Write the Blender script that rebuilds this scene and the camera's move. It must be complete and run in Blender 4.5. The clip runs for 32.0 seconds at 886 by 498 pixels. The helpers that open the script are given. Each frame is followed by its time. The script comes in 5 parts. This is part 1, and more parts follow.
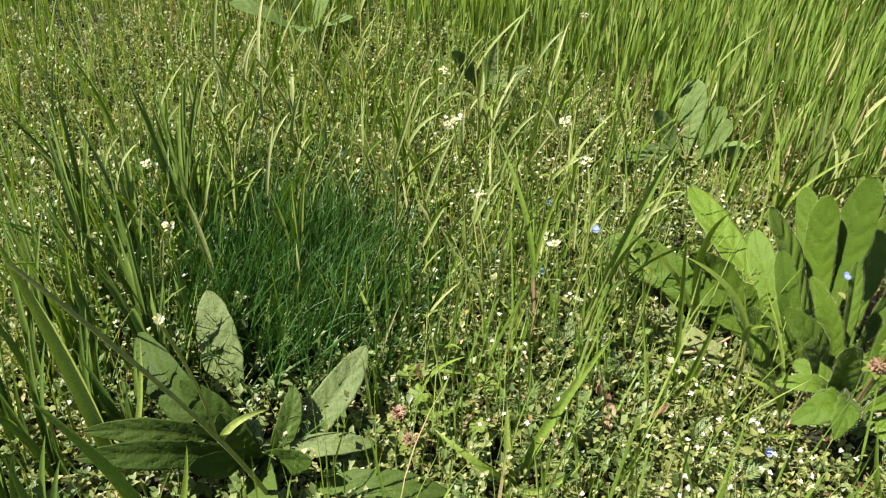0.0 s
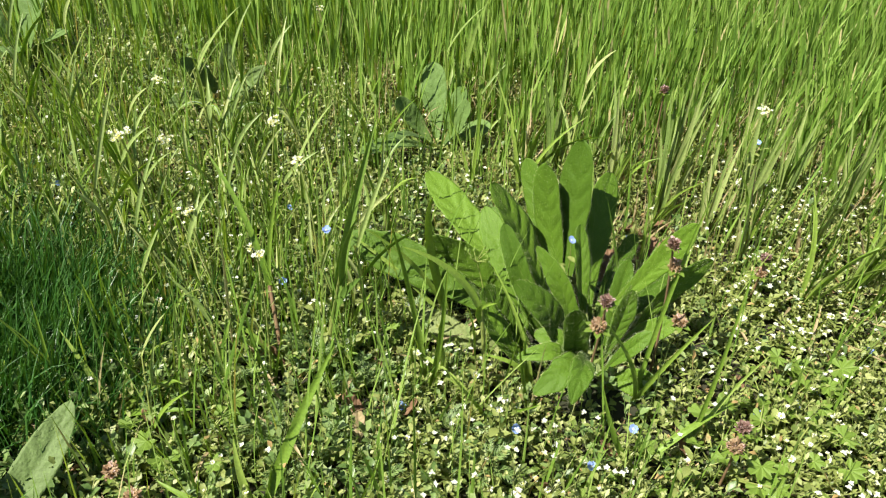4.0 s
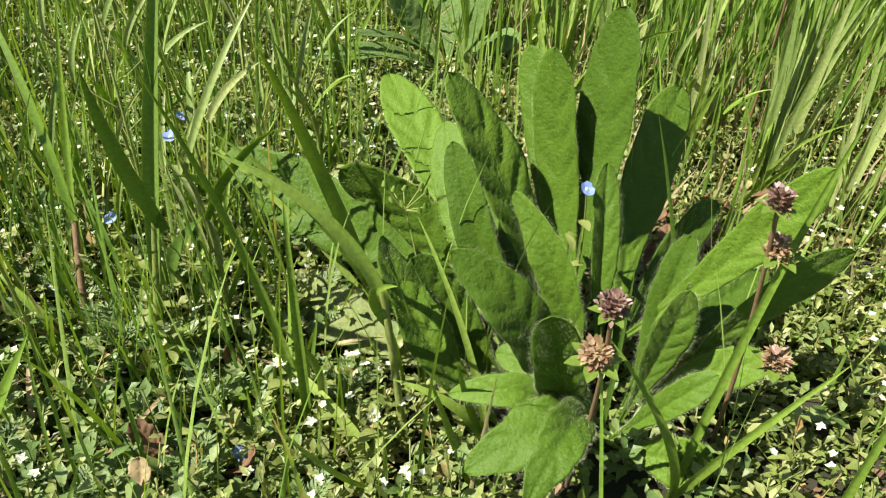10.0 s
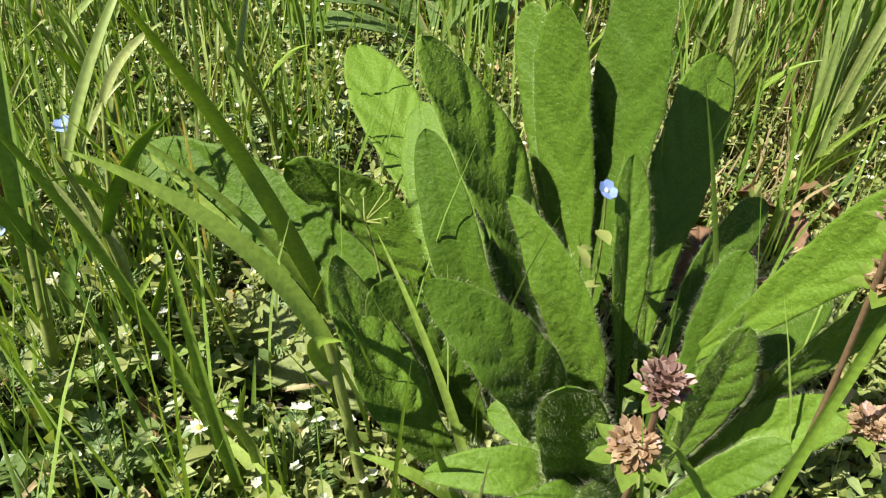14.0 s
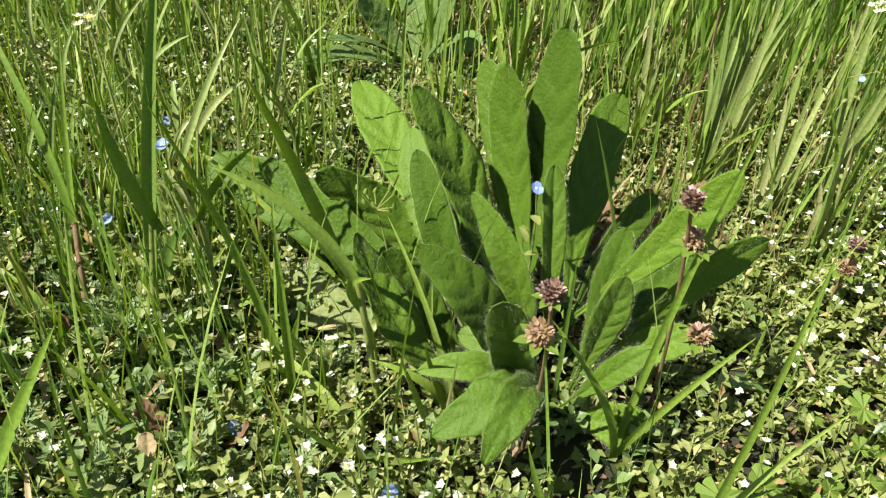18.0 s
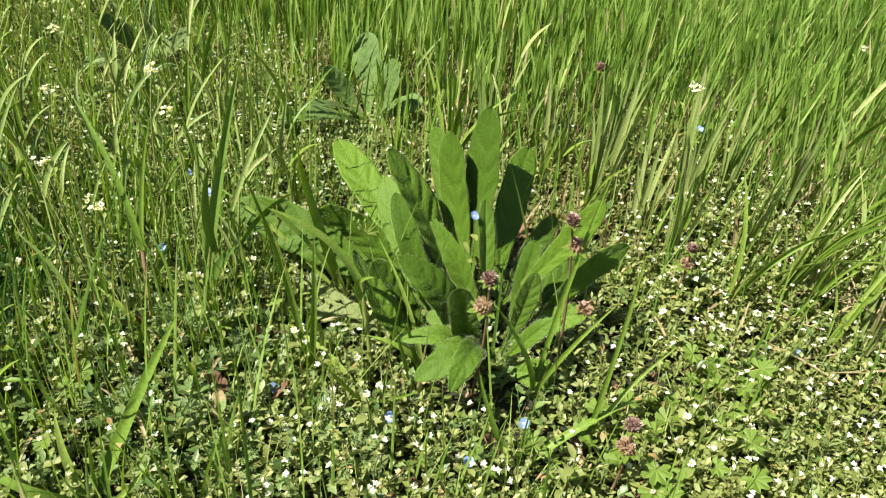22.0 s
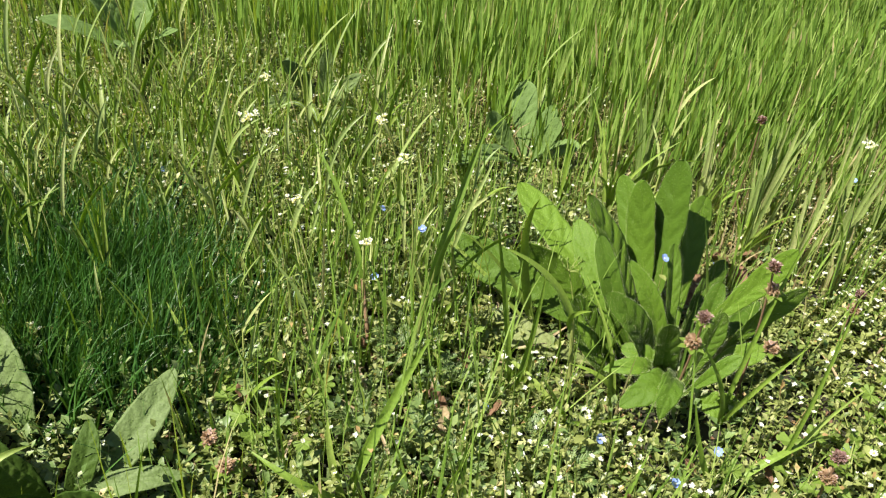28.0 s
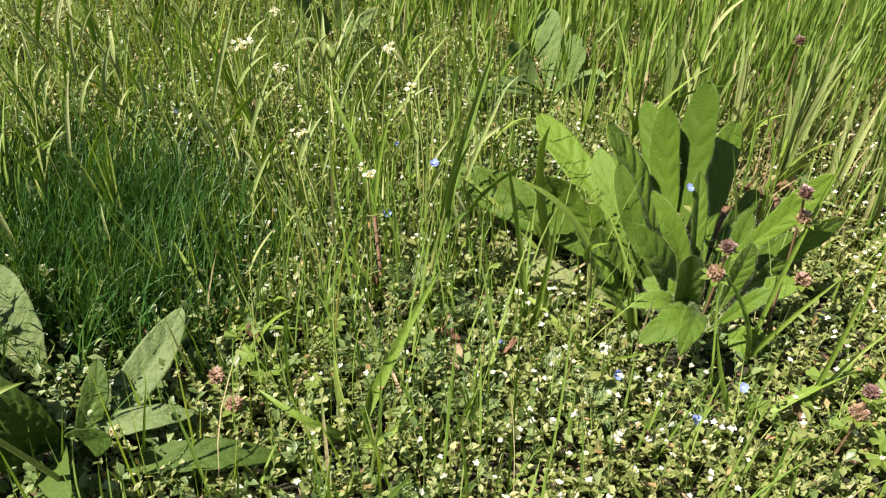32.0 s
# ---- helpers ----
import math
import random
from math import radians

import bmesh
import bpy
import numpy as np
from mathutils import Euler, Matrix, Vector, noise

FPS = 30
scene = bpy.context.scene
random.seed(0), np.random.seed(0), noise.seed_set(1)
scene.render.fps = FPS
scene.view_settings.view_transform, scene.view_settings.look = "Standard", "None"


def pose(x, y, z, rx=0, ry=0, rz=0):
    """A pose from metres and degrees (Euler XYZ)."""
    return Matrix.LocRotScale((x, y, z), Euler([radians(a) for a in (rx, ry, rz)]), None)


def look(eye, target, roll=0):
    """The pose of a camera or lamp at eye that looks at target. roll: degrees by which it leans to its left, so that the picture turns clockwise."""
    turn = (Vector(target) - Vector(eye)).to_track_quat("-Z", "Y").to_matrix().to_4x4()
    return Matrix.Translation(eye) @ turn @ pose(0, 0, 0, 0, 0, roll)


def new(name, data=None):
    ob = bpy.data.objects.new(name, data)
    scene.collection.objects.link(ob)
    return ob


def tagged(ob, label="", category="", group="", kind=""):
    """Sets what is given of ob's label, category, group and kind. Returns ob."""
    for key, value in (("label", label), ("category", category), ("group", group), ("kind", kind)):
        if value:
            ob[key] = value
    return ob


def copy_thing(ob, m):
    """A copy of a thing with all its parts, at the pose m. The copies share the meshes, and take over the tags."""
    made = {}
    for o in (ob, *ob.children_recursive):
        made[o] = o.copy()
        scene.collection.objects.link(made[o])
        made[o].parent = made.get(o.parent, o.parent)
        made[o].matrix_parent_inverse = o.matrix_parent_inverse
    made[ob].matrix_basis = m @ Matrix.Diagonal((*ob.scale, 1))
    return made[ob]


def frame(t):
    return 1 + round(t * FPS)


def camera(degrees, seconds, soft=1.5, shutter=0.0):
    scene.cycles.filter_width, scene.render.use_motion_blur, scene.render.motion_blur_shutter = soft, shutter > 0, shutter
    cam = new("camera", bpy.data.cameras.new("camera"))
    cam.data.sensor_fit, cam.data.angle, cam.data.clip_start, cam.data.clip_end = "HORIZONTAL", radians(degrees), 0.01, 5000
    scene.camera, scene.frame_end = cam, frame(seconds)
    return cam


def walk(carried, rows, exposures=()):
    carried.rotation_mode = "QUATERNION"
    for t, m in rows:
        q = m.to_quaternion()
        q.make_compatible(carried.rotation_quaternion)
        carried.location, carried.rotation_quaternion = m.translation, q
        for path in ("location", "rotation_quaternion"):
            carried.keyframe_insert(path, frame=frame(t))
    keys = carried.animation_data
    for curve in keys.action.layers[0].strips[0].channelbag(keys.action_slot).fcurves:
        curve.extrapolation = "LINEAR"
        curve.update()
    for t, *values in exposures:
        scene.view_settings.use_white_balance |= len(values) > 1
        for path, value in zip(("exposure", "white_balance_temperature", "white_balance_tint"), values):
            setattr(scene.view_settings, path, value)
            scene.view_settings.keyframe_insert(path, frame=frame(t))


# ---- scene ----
cam = camera(61.04, 32.0, soft=1.2)
PATH = [
    (0, (-0.2244, -0.5501, 0.5100), (-0.3361, -0.1689, 0.2063), 3.31),
    (0.5, (-0.2139, -0.5414, 0.5112), (-0.3056, -0.1528, 0.2102), 3.24),
    (1, (-0.2014, -0.5289, 0.5094), (-0.2700, -0.1362, 0.2076), 3.37),
    (1.5, (-0.1850, -0.5155, 0.5030), (-0.2313, -0.1188, 0.2022), 3.46),
    (2, (-0.1691, -0.5089, 0.5050), (-0.1975, -0.1097, 0.2052), 3.45),
    (2.5, (-0.1537, -0.5085, 0.5059), (-0.1705, -0.1082, 0.2069), 3.25),
    (3, (-0.1419, -0.5043, 0.4982), (-0.1499, -0.1039, 0.1988), 3.74),
    (3.5, (-0.1420, -0.5007, 0.4961), (-0.1467, -0.1006, 0.1963), 3.96),
    (5.5, (-0.0787, -0.4820, 0.4694), (-0.0971, -0.0775, 0.1761), 4.27),
    (6, (-0.0434, -0.4596, 0.4442), (-0.0803, -0.0592, 0.1471), 4.02),
    (6.5, (-0.0269, -0.4346, 0.4085), (-0.0849, -0.0380, 0.1095), 3.15),
    (7, (-0.0198, -0.4204, 0.3962), (-0.0834, -0.0254, 0.0964), 2.74),
    (7.5, (-0.0114, -0.3917, 0.3778), (-0.0761, 0.0028, 0.0775), 2.75),
    (8, (-0.0003, -0.3659, 0.3548), (-0.0655, 0.0274, 0.0531), 2.93),
    (8.5, (-0.0003, -0.3414, 0.3362), (-0.0665, 0.0515, 0.0340), 3.17),
    (9, (-0.0093, -0.3133, 0.3228), (-0.0766, 0.0783, 0.0194), 3.50),
    (9.5, (-0.0336, -0.2900, 0.3219), (-0.1003, 0.0990, 0.0149), 3.75),
    (10, (-0.0471, -0.2704, 0.3088), (-0.1141, 0.1177, 0.0007), 4.01),
    (10.5, (-0.0552, -0.2534, 0.2921), (-0.1214, 0.1340, -0.0169), 4.03),
    (11, (-0.0616, -0.2361, 0.2833), (-0.1275, 0.1509, -0.0264), 4.01),
    (11.5, (-0.0752, -0.2139, 0.2720), (-0.1388, 0.1727, -0.0385), 4.16),
    (12, (-0.0844, -0.1965, 0.2590), (-0.1489, 0.1898, -0.0519), 4.01),
    (12.5, (-0.0862, -0.1847, 0.2535), (-0.1518, 0.2002, -0.0588), 3.89),
    (13, (-0.0751, -0.1799, 0.2599), (-0.1391, 0.2034, -0.0548), 3.96),
    (13.5, (-0.0660, -0.1833, 0.2619), (-0.1293, 0.1991, -0.0539), 3.87),
    (14, (-0.0529, -0.1909, 0.2652), (-0.1166, 0.1911, -0.0511), 3.62),
    (14.5, (-0.0459, -0.2003, 0.2707), (-0.1087, 0.1824, -0.0449), 3.58),
    (16.5, (-0.0409, -0.2311, 0.2979), (-0.0949, 0.1489, -0.0225), 4.20),
    (17, (-0.0457, -0.2529, 0.3087), (-0.0965, 0.1285, -0.0106), 4.66),
    (17.5, (-0.0414, -0.2740, 0.3183), (-0.0915, 0.1088, 0.0006), 4.70),
    (18, (-0.0392, -0.3029, 0.3430), (-0.0864, 0.0817, 0.0271), 4.76),
    (18.5, (-0.0390, -0.3439, 0.3737), (-0.0781, 0.0431, 0.0596), 4.96),
    (19, (-0.0436, -0.3779, 0.3934), (-0.0724, 0.0120, 0.0816), 5.35),
    (19.5, (-0.0452, -0.4058, 0.4145), (-0.0650, -0.0135, 0.1052), 5.92),
    (20, (-0.0504, -0.4264, 0.4289), (-0.0644, -0.0322, 0.1215), 6.26),
    (20.5, (-0.0552, -0.4438, 0.4392), (-0.0636, -0.0477, 0.1342), 6.62),
    (21, (-0.0538, -0.4581, 0.4470), (-0.0606, -0.0614, 0.1428), 6.51),
    (21.5, (-0.0530, -0.4595, 0.4470), (-0.0570, -0.0613, 0.1448), 6.64),
    (22, (-0.0552, -0.4624, 0.4493), (-0.0549, -0.0606, 0.1517), 7.02),
    (22.5, (-0.0608, -0.4644, 0.4544), (-0.0597, -0.0600, 0.1603), 7.10),
    (23, (-0.0607, -0.4704, 0.4577), (-0.0607, -0.0614, 0.1701), 7.04),
    (23.5, (-0.0550, -0.4780, 0.4640), (-0.0555, -0.0647, 0.1827), 6.99),
    (24, (-0.0557, -0.4838, 0.4645), (-0.0560, -0.0683, 0.1863), 6.95),
    (24.5, (-0.0706, -0.4924, 0.4717), (-0.0709, -0.0760, 0.1950), 6.86),
    (26.5, (-0.1319, -0.5074, 0.4879), (-0.1337, -0.0928, 0.2085), 6.66),
    (27, (-0.1439, -0.5111, 0.4868), (-0.1553, -0.0980, 0.2052), 6.16),
    (27.5, (-0.1587, -0.5211, 0.4877), (-0.1848, -0.1096, 0.2048), 5.88),
    (28, (-0.1733, -0.5244, 0.4812), (-0.2138, -0.1160, 0.1956), 5.71),
    (28.5, (-0.1851, -0.5275, 0.4759), (-0.2415, -0.1231, 0.1873), 5.82),
    (29, (-0.2016, -0.5380, 0.4667), (-0.2775, -0.1392, 0.1748), 5.61),
    (29.5, (-0.2166, -0.5469, 0.4564), (-0.3089, -0.1557, 0.1590), 4.98),
    (30, (-0.2223, -0.5505, 0.4541), (-0.3208, -0.1651, 0.1512), 4.59),
    (30.5, (-0.2157, -0.5459, 0.4535), (-0.3141, -0.1649, 0.1450), 4.38),
    (31, (-0.2025, -0.5345, 0.4553), (-0.2969, -0.1552, 0.1435), 3.82),
    (31.5, (-0.1846, -0.5222, 0.4577), (-0.2649, -0.1425, 0.1425), 3.00),
    (32, (-0.1506, -0.5092, 0.4606), (-0.2123, -0.1257, 0.1459), 2.57),
]
EXPO = 1.12
walk(cam, [(t, look(e, g, r)) for t, e, g, r in PATH], [(0, EXPO, 6500, 25), (1.8, EXPO, 6500, 22), (3, EXPO, 6500, 10), (8, EXPO, 6500, 11), (13, EXPO, 6500, 14), (24, EXPO, 6500, 11), (27, EXPO, 6500, 9), (28.2, EXPO, 6500, 17), (29.2, EXPO, 6500, 22), (32, EXPO, 6500, 25)])

# ---- light: clear spring sky and a high sun from the left ----
SUN_FROM = Vector((-0.52, -0.31, 0.80)).normalized()
world = bpy.data.worlds.new("sky")
scene.world = world
world.use_nodes = True
wn = world.node_tree
sky = wn.nodes.new("ShaderNodeTexSky")
sky.sky_type, sky.sun_disc = "NISHITA", False
sky.sun_elevation = math.asin(SUN_FROM.z)
sky.sun_rotation = math.atan2(SUN_FROM.x, SUN_FROM.y)
wn.links.new(sky.outputs[0], wn.nodes["Background"].inputs[0])
wn.nodes["Background"].inputs[1].default_value = 0.05
sun = new("sun", bpy.data.lights.new("sun", "SUN"))
sun.data.energy, sun.data.angle, sun.data.color = 5.0, radians(0.55), (1.0, 0.95, 0.86)
sun.matrix_world = look(SUN_FROM * 20, (0, 0, 0))


# ---- materials ----
def shader(name):
    m = bpy.data.materials.new(name)
    m.use_nodes = True
    nt = m.node_tree
    nt.nodes.clear()
    return m, nt, nt.nodes.new("ShaderNodeOutputMaterial")


def plant_material(name, dark, light, pale=None, rough=0.5, glow=0.35, grain=220.0, islands=True, dead=None, dead_share=0.0, bump=0.25, spec=0.45, pucker=0.0, down=0.0):
    """Living tissue: a gloss coat over diffuse colour that varies by piece and by grain, and light that passes through."""
    m, nt, out = shader(name)
    N, K = nt.nodes.new, nt.links.new
    geo, info, tex = N("ShaderNodeNewGeometry"), N("ShaderNodeObjectInfo"), N("ShaderNodeTexCoord")
    pick = geo.outputs["Random Per Island"] if islands else info.outputs["Random"]
    n1, n2 = N("ShaderNodeTexNoise"), N("ShaderNodeTexNoise")
    for n, s in ((n1, grain), (n2, grain * 0.09)):
        n.inputs["Scale"].default_value, n.inputs["Detail"].default_value = s, 3.0
        K(tex.outputs["Object"], n.inputs["Vector"])
    ramp = N("ShaderNodeValToRGB")
    els = ramp.color_ramp.elements
    els[0].position, els[0].color = 0.0, (*dark, 1)
    els[1].position, els[1].color = 1.0, (*(pale or light), 1)
    mid = els.new(0.55)
    mid.color = (*light, 1)
    if dead:
        els[2].position = 1.0 - dead_share
        e = els.new(min(1.0, 1.0 - dead_share + 0.02))
        e.color = (*dead, 1)
    add = N("ShaderNodeMath")
    add.operation, add.inputs[2].default_value = "MULTIPLY_ADD", 0.0
    add.inputs[1].default_value = 0.22
    mix1 = N("ShaderNodeMath")
    mix1.operation = "SUBTRACT"
    mix1.inputs[1].default_value = 0.5
    K(n2.outputs["Fac"], mix1.inputs[0])
    K(mix1.outputs[0], add.inputs[0])
    K(pick, add.inputs[2])
    K(add.outputs[0], ramp.inputs["Fac"])
    shade = N("ShaderNodeMix")
    shade.data_type, shade.blend_type = "RGBA", "MULTIPLY"
    shade.inputs["Factor"].default_value = 0.45
    K(ramp.outputs["Color"], shade.inputs["A"])
    g2 = N("ShaderNodeMapRange")
    g2.inputs["From Min"].default_value, g2.inputs["From Max"].default_value = 0.3, 0.7
    g2.inputs["To Min"].default_value, g2.inputs["To Max"].default_value = 0.55, 1.25
    K(n1.outputs["Fac"], g2.inputs["Value"])
    K(g2.outputs["Result"], shade.inputs["B"])
    colour = shade.outputs["Result"]
    b = N("ShaderNodeBsdfPrincipled")
    b.inputs["Roughness"].default_value = rough
    b.inputs["Specular IOR Level"].default_value = spec
    K(colour, b.inputs["Base Color"])
    bp = N("ShaderNodeBump")
    bp.inputs["Strength"].default_value, bp.inputs["Distance"].default_value = bump, 0.0008
    K(n1.outputs["Fac"], bp.inputs["Height"])
    if pucker:
        n3, bp2 = N("ShaderNodeTexVoronoi"), N("ShaderNodeBump")
        n3.feature = "SMOOTH_F1"
        n3.inputs["Scale"].default_value = 430.0
        K(tex.outputs["Object"], n3.inputs["Vector"])
        bp2.invert = True
        bp2.inputs["Strength"].default_value, bp2.inputs["Distance"].default_value = pucker, 0.002
        K(n3.outputs["Distance"], bp2.inputs["Height"])
        K(bp2.outputs["Normal"], bp.inputs["Normal"])
    if down:
        b.inputs["Sheen Weight"].default_value, b.inputs["Sheen Roughness"].default_value = down, 0.45
        b.inputs["Sheen Tint"].default_value = (0.85, 0.95, 0.7, 1)
    K(bp.outputs["Normal"], b.inputs["Normal"])
    tr = N("ShaderNodeBsdfTranslucent")
    warm = N("ShaderNodeMix")
    warm.data_type, warm.blend_type = "RGBA", "MULTIPLY"
    warm.inputs["Factor"].default_value = 1.0
    warm.inputs["B"].default_value = (1.95, 1.8, 0.5, 1)
    K(colour, warm.inputs["A"])
    K(warm.outputs["Result"], tr.inputs["Color"])
    mx = N("ShaderNodeMixShader")
    mx.inputs["Fac"].default_value = glow
    K(b.outputs[0], mx.inputs[1])
    K(tr.outputs[0], mx.inputs[2])
    K(mx.outputs[0], out.inputs["Surface"])
    return m


def soil_material():
    m, nt, out = shader("soil")
    N, K = nt.nodes.new, nt.links.new
    tex = N("ShaderNodeTexCoord")
    n1, n2 = N("ShaderNodeTexNoise"), N("ShaderNodeTexNoise")
    n1.inputs["Scale"].default_value, n1.inputs["Detail"].default_value = 60.0, 8.0
    n2.inputs["Scale"].default_value, n2.inputs["Detail"].default_value = 6.0, 4.0
    for n in (n1, n2):
        K(tex.outputs["Object"], n.inputs["Vector"])
    ramp = N("ShaderNodeValToRGB")
    els = ramp.color_ramp.elements
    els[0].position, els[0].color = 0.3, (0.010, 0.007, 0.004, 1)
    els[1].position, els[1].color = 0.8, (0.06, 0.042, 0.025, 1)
    K(n1.outputs["Fac"], ramp.inputs["Fac"])
    moss = N("ShaderNodeMix")
    moss.data_type = "RGBA"
    moss.inputs["B"].default_value = (0.02, 0.03, 0.008, 1)
    K(n2.outputs["Fac"], moss.inputs["Factor"])
    K(ramp.outputs["Color"], moss.inputs["A"])
    b = N("ShaderNodeBsdfPrincipled")
    b.inputs["Roughness"].default_value = 0.95
    # further off the soil is closed over by short turf
    far, span, turf = N("ShaderNodeVectorMath"), N("ShaderNodeMapRange"), N("ShaderNodeMix")
    far.operation = "LENGTH"
    K(tex.outputs["Object"], far.inputs[0])
    span.inputs["From Min"].default_value, span.inputs["From Max"].default_value = 0.6, 1.5
    K(far.outputs["Value"], span.inputs["Value"])
    turf.data_type = "RGBA"
    green = N("ShaderNodeValToRGB")
    green.color_ramp.elements[0].color, green.color_ramp.elements[1].color = (0.010, 0.020, 0.003, 1), (0.040, 0.065, 0.012, 1)
    K(n1.outputs["Fac"], green.inputs["Fac"])
    K(span.outputs["Result"], turf.inputs["Factor"])
    K(moss.outputs["Result"], turf.inputs["A"])
    K(green.outputs["Color"], turf.inputs["B"])
    K(turf.outputs["Result"], b.inputs["Base Color"])
    bp = N("ShaderNodeBump")
    bp.inputs["Distance"].default_value = 0.004
    K(n1.outputs["Fac"], bp.inputs["Height"])
    K(bp.outputs["Normal"], b.inputs["Normal"])
    K(b.outputs[0], out.inputs["Surface"])
    return m


MAT = {
    "soil": soil_material(),
    "rosette": plant_material("hairy_leaf", (0.062, 0.126, 0.008), (0.089, 0.172, 0.012), (0.118, 0.212, 0.017), rough=0.6, glow=0.15, grain=900, islands=False, bump=0.5, spec=0.25, pucker=0.22, down=0.03),
    "rosette_blue": plant_material("blue_green_leaf", (0.10, 0.165, 0.045), (0.145, 0.215, 0.065), rough=0.6, glow=0.25, grain=700, islands=False, bump=0.4, spec=0.25, pucker=0.25, down=0.08),
    "leaf_pale": plant_material("pale_green_leaf", (0.105, 0.185, 0.040), (0.155, 0.25, 0.066), rough=0.6, glow=0.25, grain=700, islands=False, bump=0.4, spec=0.25, pucker=0.25, down=0.05),
    # deep green with the shade of the surrounding grass put into the colour
    "leaf_deep_shaded": plant_material("deep_green_shaded_leaf", (0.035, 0.075, 0.010), (0.055, 0.105, 0.015), (0.08, 0.14, 0.024), rough=0.6, glow=0.2, grain=700, islands=False, bump=0.4, spec=0.15, pucker=0.2),
    "leaf_old": plant_material("old_leaf", (0.19, 0.24, 0.075), (0.27, 0.30, 0.11), rough=0.6, glow=0.25, grain=600, islands=False, bump=0.4, spec=0.25, pucker=0.25, down=0.05),
    "midrib": plant_material("midrib", (0.12, 0.19, 0.03), (0.16, 0.235, 0.045), rough=0.6, glow=0.25, grain=900, islands=False, spec=0.25),
    "hair": plant_material("white_hair", (0.42, 0.5, 0.28), (0.6, 0.66, 0.42), rough=0.5, glow=0.4, grain=100),
    "tall": plant_material("meadow_grass", (0.095, 0.185, 0.024), (0.18, 0.30, 0.045), (0.29, 0.40, 0.10), rough=0.5, glow=0.24, grain=400, dead=(0.46, 0.4, 0.2), dead_share=0.04, spec=0.35),
    "pale_grass": plant_material("pale_grass", (0.19, 0.28, 0.070), (0.28, 0.365, 0.105), (0.40, 0.45, 0.18), rough=0.45, glow=0.25, grain=500, islands=False, spec=0.35),
    "near_grass": plant_material("near_grass", (0.15, 0.26, 0.028), (0.22, 0.335, 0.045), (0.31, 0.41, 0.09), rough=0.5, glow=0.3, grain=500, islands=False, spec=0.4),
    "clump_grass": plant_material("clump_grass", (0.09, 0.17, 0.03), (0.14, 0.24, 0.04), (0.2, 0.31, 0.06), rough=0.4, glow=0.25, grain=500, islands=False, spec=0.4),
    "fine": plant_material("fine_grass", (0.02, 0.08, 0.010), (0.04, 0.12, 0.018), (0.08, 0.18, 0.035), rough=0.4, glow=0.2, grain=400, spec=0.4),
    "herb": plant_material("herb_leaf", (0.11, 0.155, 0.034), (0.23, 0.275, 0.072), (0.37, 0.40, 0.16), rough=0.45, glow=0.2, grain=600, dead=(0.42, 0.29, 0.12), dead_share=0.04, spec=0.4),
    "herb_dark": plant_material("dark_herb_leaf", (0.085, 0.15, 0.036), (0.165, 0.25, 0.072), (0.28, 0.35, 0.13), rough=0.42, glow=0.2, grain=600, spec=0.5),
    "palmate": plant_material("palmate_leaf", (0.11, 0.19, 0.024), (0.155, 0.245, 0.034), (0.21, 0.30, 0.05), rough=0.55, glow=0.26, grain=600, spec=0.4),
    "moss": plant_material("low_leaf", (0.08, 0.13, 0.02), (0.15, 0.21, 0.04), (0.23, 0.28, 0.08), rough=0.6, glow=0.2, grain=600, spec=0.25),
    "stem": plant_material("green_stem", (0.18, 0.24, 0.05), (0.26, 0.31, 0.08), rough=0.5, glow=0.2, grain=500, spec=0.3),
    "red_stem": plant_material("reddish_stem", (0.15, 0.09, 0.045), (0.23, 0.15, 0.08), rough=0.5, glow=0.15, grain=500, spec=0.3),
    "petal": plant_material("white_petal", (0.64, 0.67, 0.54), (0.76, 0.78, 0.68), rough=0.6, glow=0.3, grain=300, bump=0.05),
    "stripe": plant_material("pale_stripe", (0.22, 0.32, 0.12), (0.32, 0.42, 0.2), rough=0.5, glow=0.2, grain=300, bump=0.05),
    "yellow": plant_material("yellow_centre", (0.5, 0.48, 0.08), (0.62, 0.6, 0.16), rough=0.6, glow=0.2),
    "blue": plant_material("blue_petal", (0.18, 0.28, 0.75), (0.28, 0.4, 0.85), rough=0.6, glow=0.3, grain=300, bump=0.05),
    "purple": plant_material("purple_bract", (0.15, 0.085, 0.070), (0.23, 0.14, 0.115), (0.33, 0.24, 0.19), rough=0.65, glow=0.25, grain=500, spec=0.2),
    "faded": plant_material("faded_flower", (0.24, 0.15, 0.08), (0.36, 0.25, 0.15), (0.46, 0.38, 0.24), rough=0.65, glow=0.25, grain=500, spec=0.2),
    "pink": plant_material("pink_floret", (0.42, 0.27, 0.28), (0.55, 0.4, 0.38), rough=0.6, glow=0.25, grain=500, spec=0.2),
    "straw": plant_material("straw", (0.24, 0.18, 0.08), (0.40, 0.32, 0.17), rough=0.6, glow=0.2, grain=300),
    "brown": plant_material("dead_leaf", (0.10, 0.05, 0.025), (0.20, 0.115, 0.058), (0.33, 0.22, 0.12), rough=0.7, glow=0.15, grain=300),
}


# ---- builders ----
def fast_mesh(name, V, F, mat, smooth=True):
    V, F = np.asarray(V, np.float32).reshape(-1, 3), np.asarray(F, np.int32)
    me = bpy.data.meshes.new(name)
    me.vertices.add(len(V))
    me.vertices.foreach_set("co", V.ravel())
    me.loops.add(F.size)
    me.loops.foreach_set("vertex_index", F.ravel())
    me.polygons.add(len(F))
    me.polygons.foreach_set("loop_start", np.arange(len(F), dtype=np.int32) * F.shape[1])
    me.polygons.foreach_set("use_smooth", np.full(len(F), smooth))
    me.update()
    me.materials.append(mat)
    return me


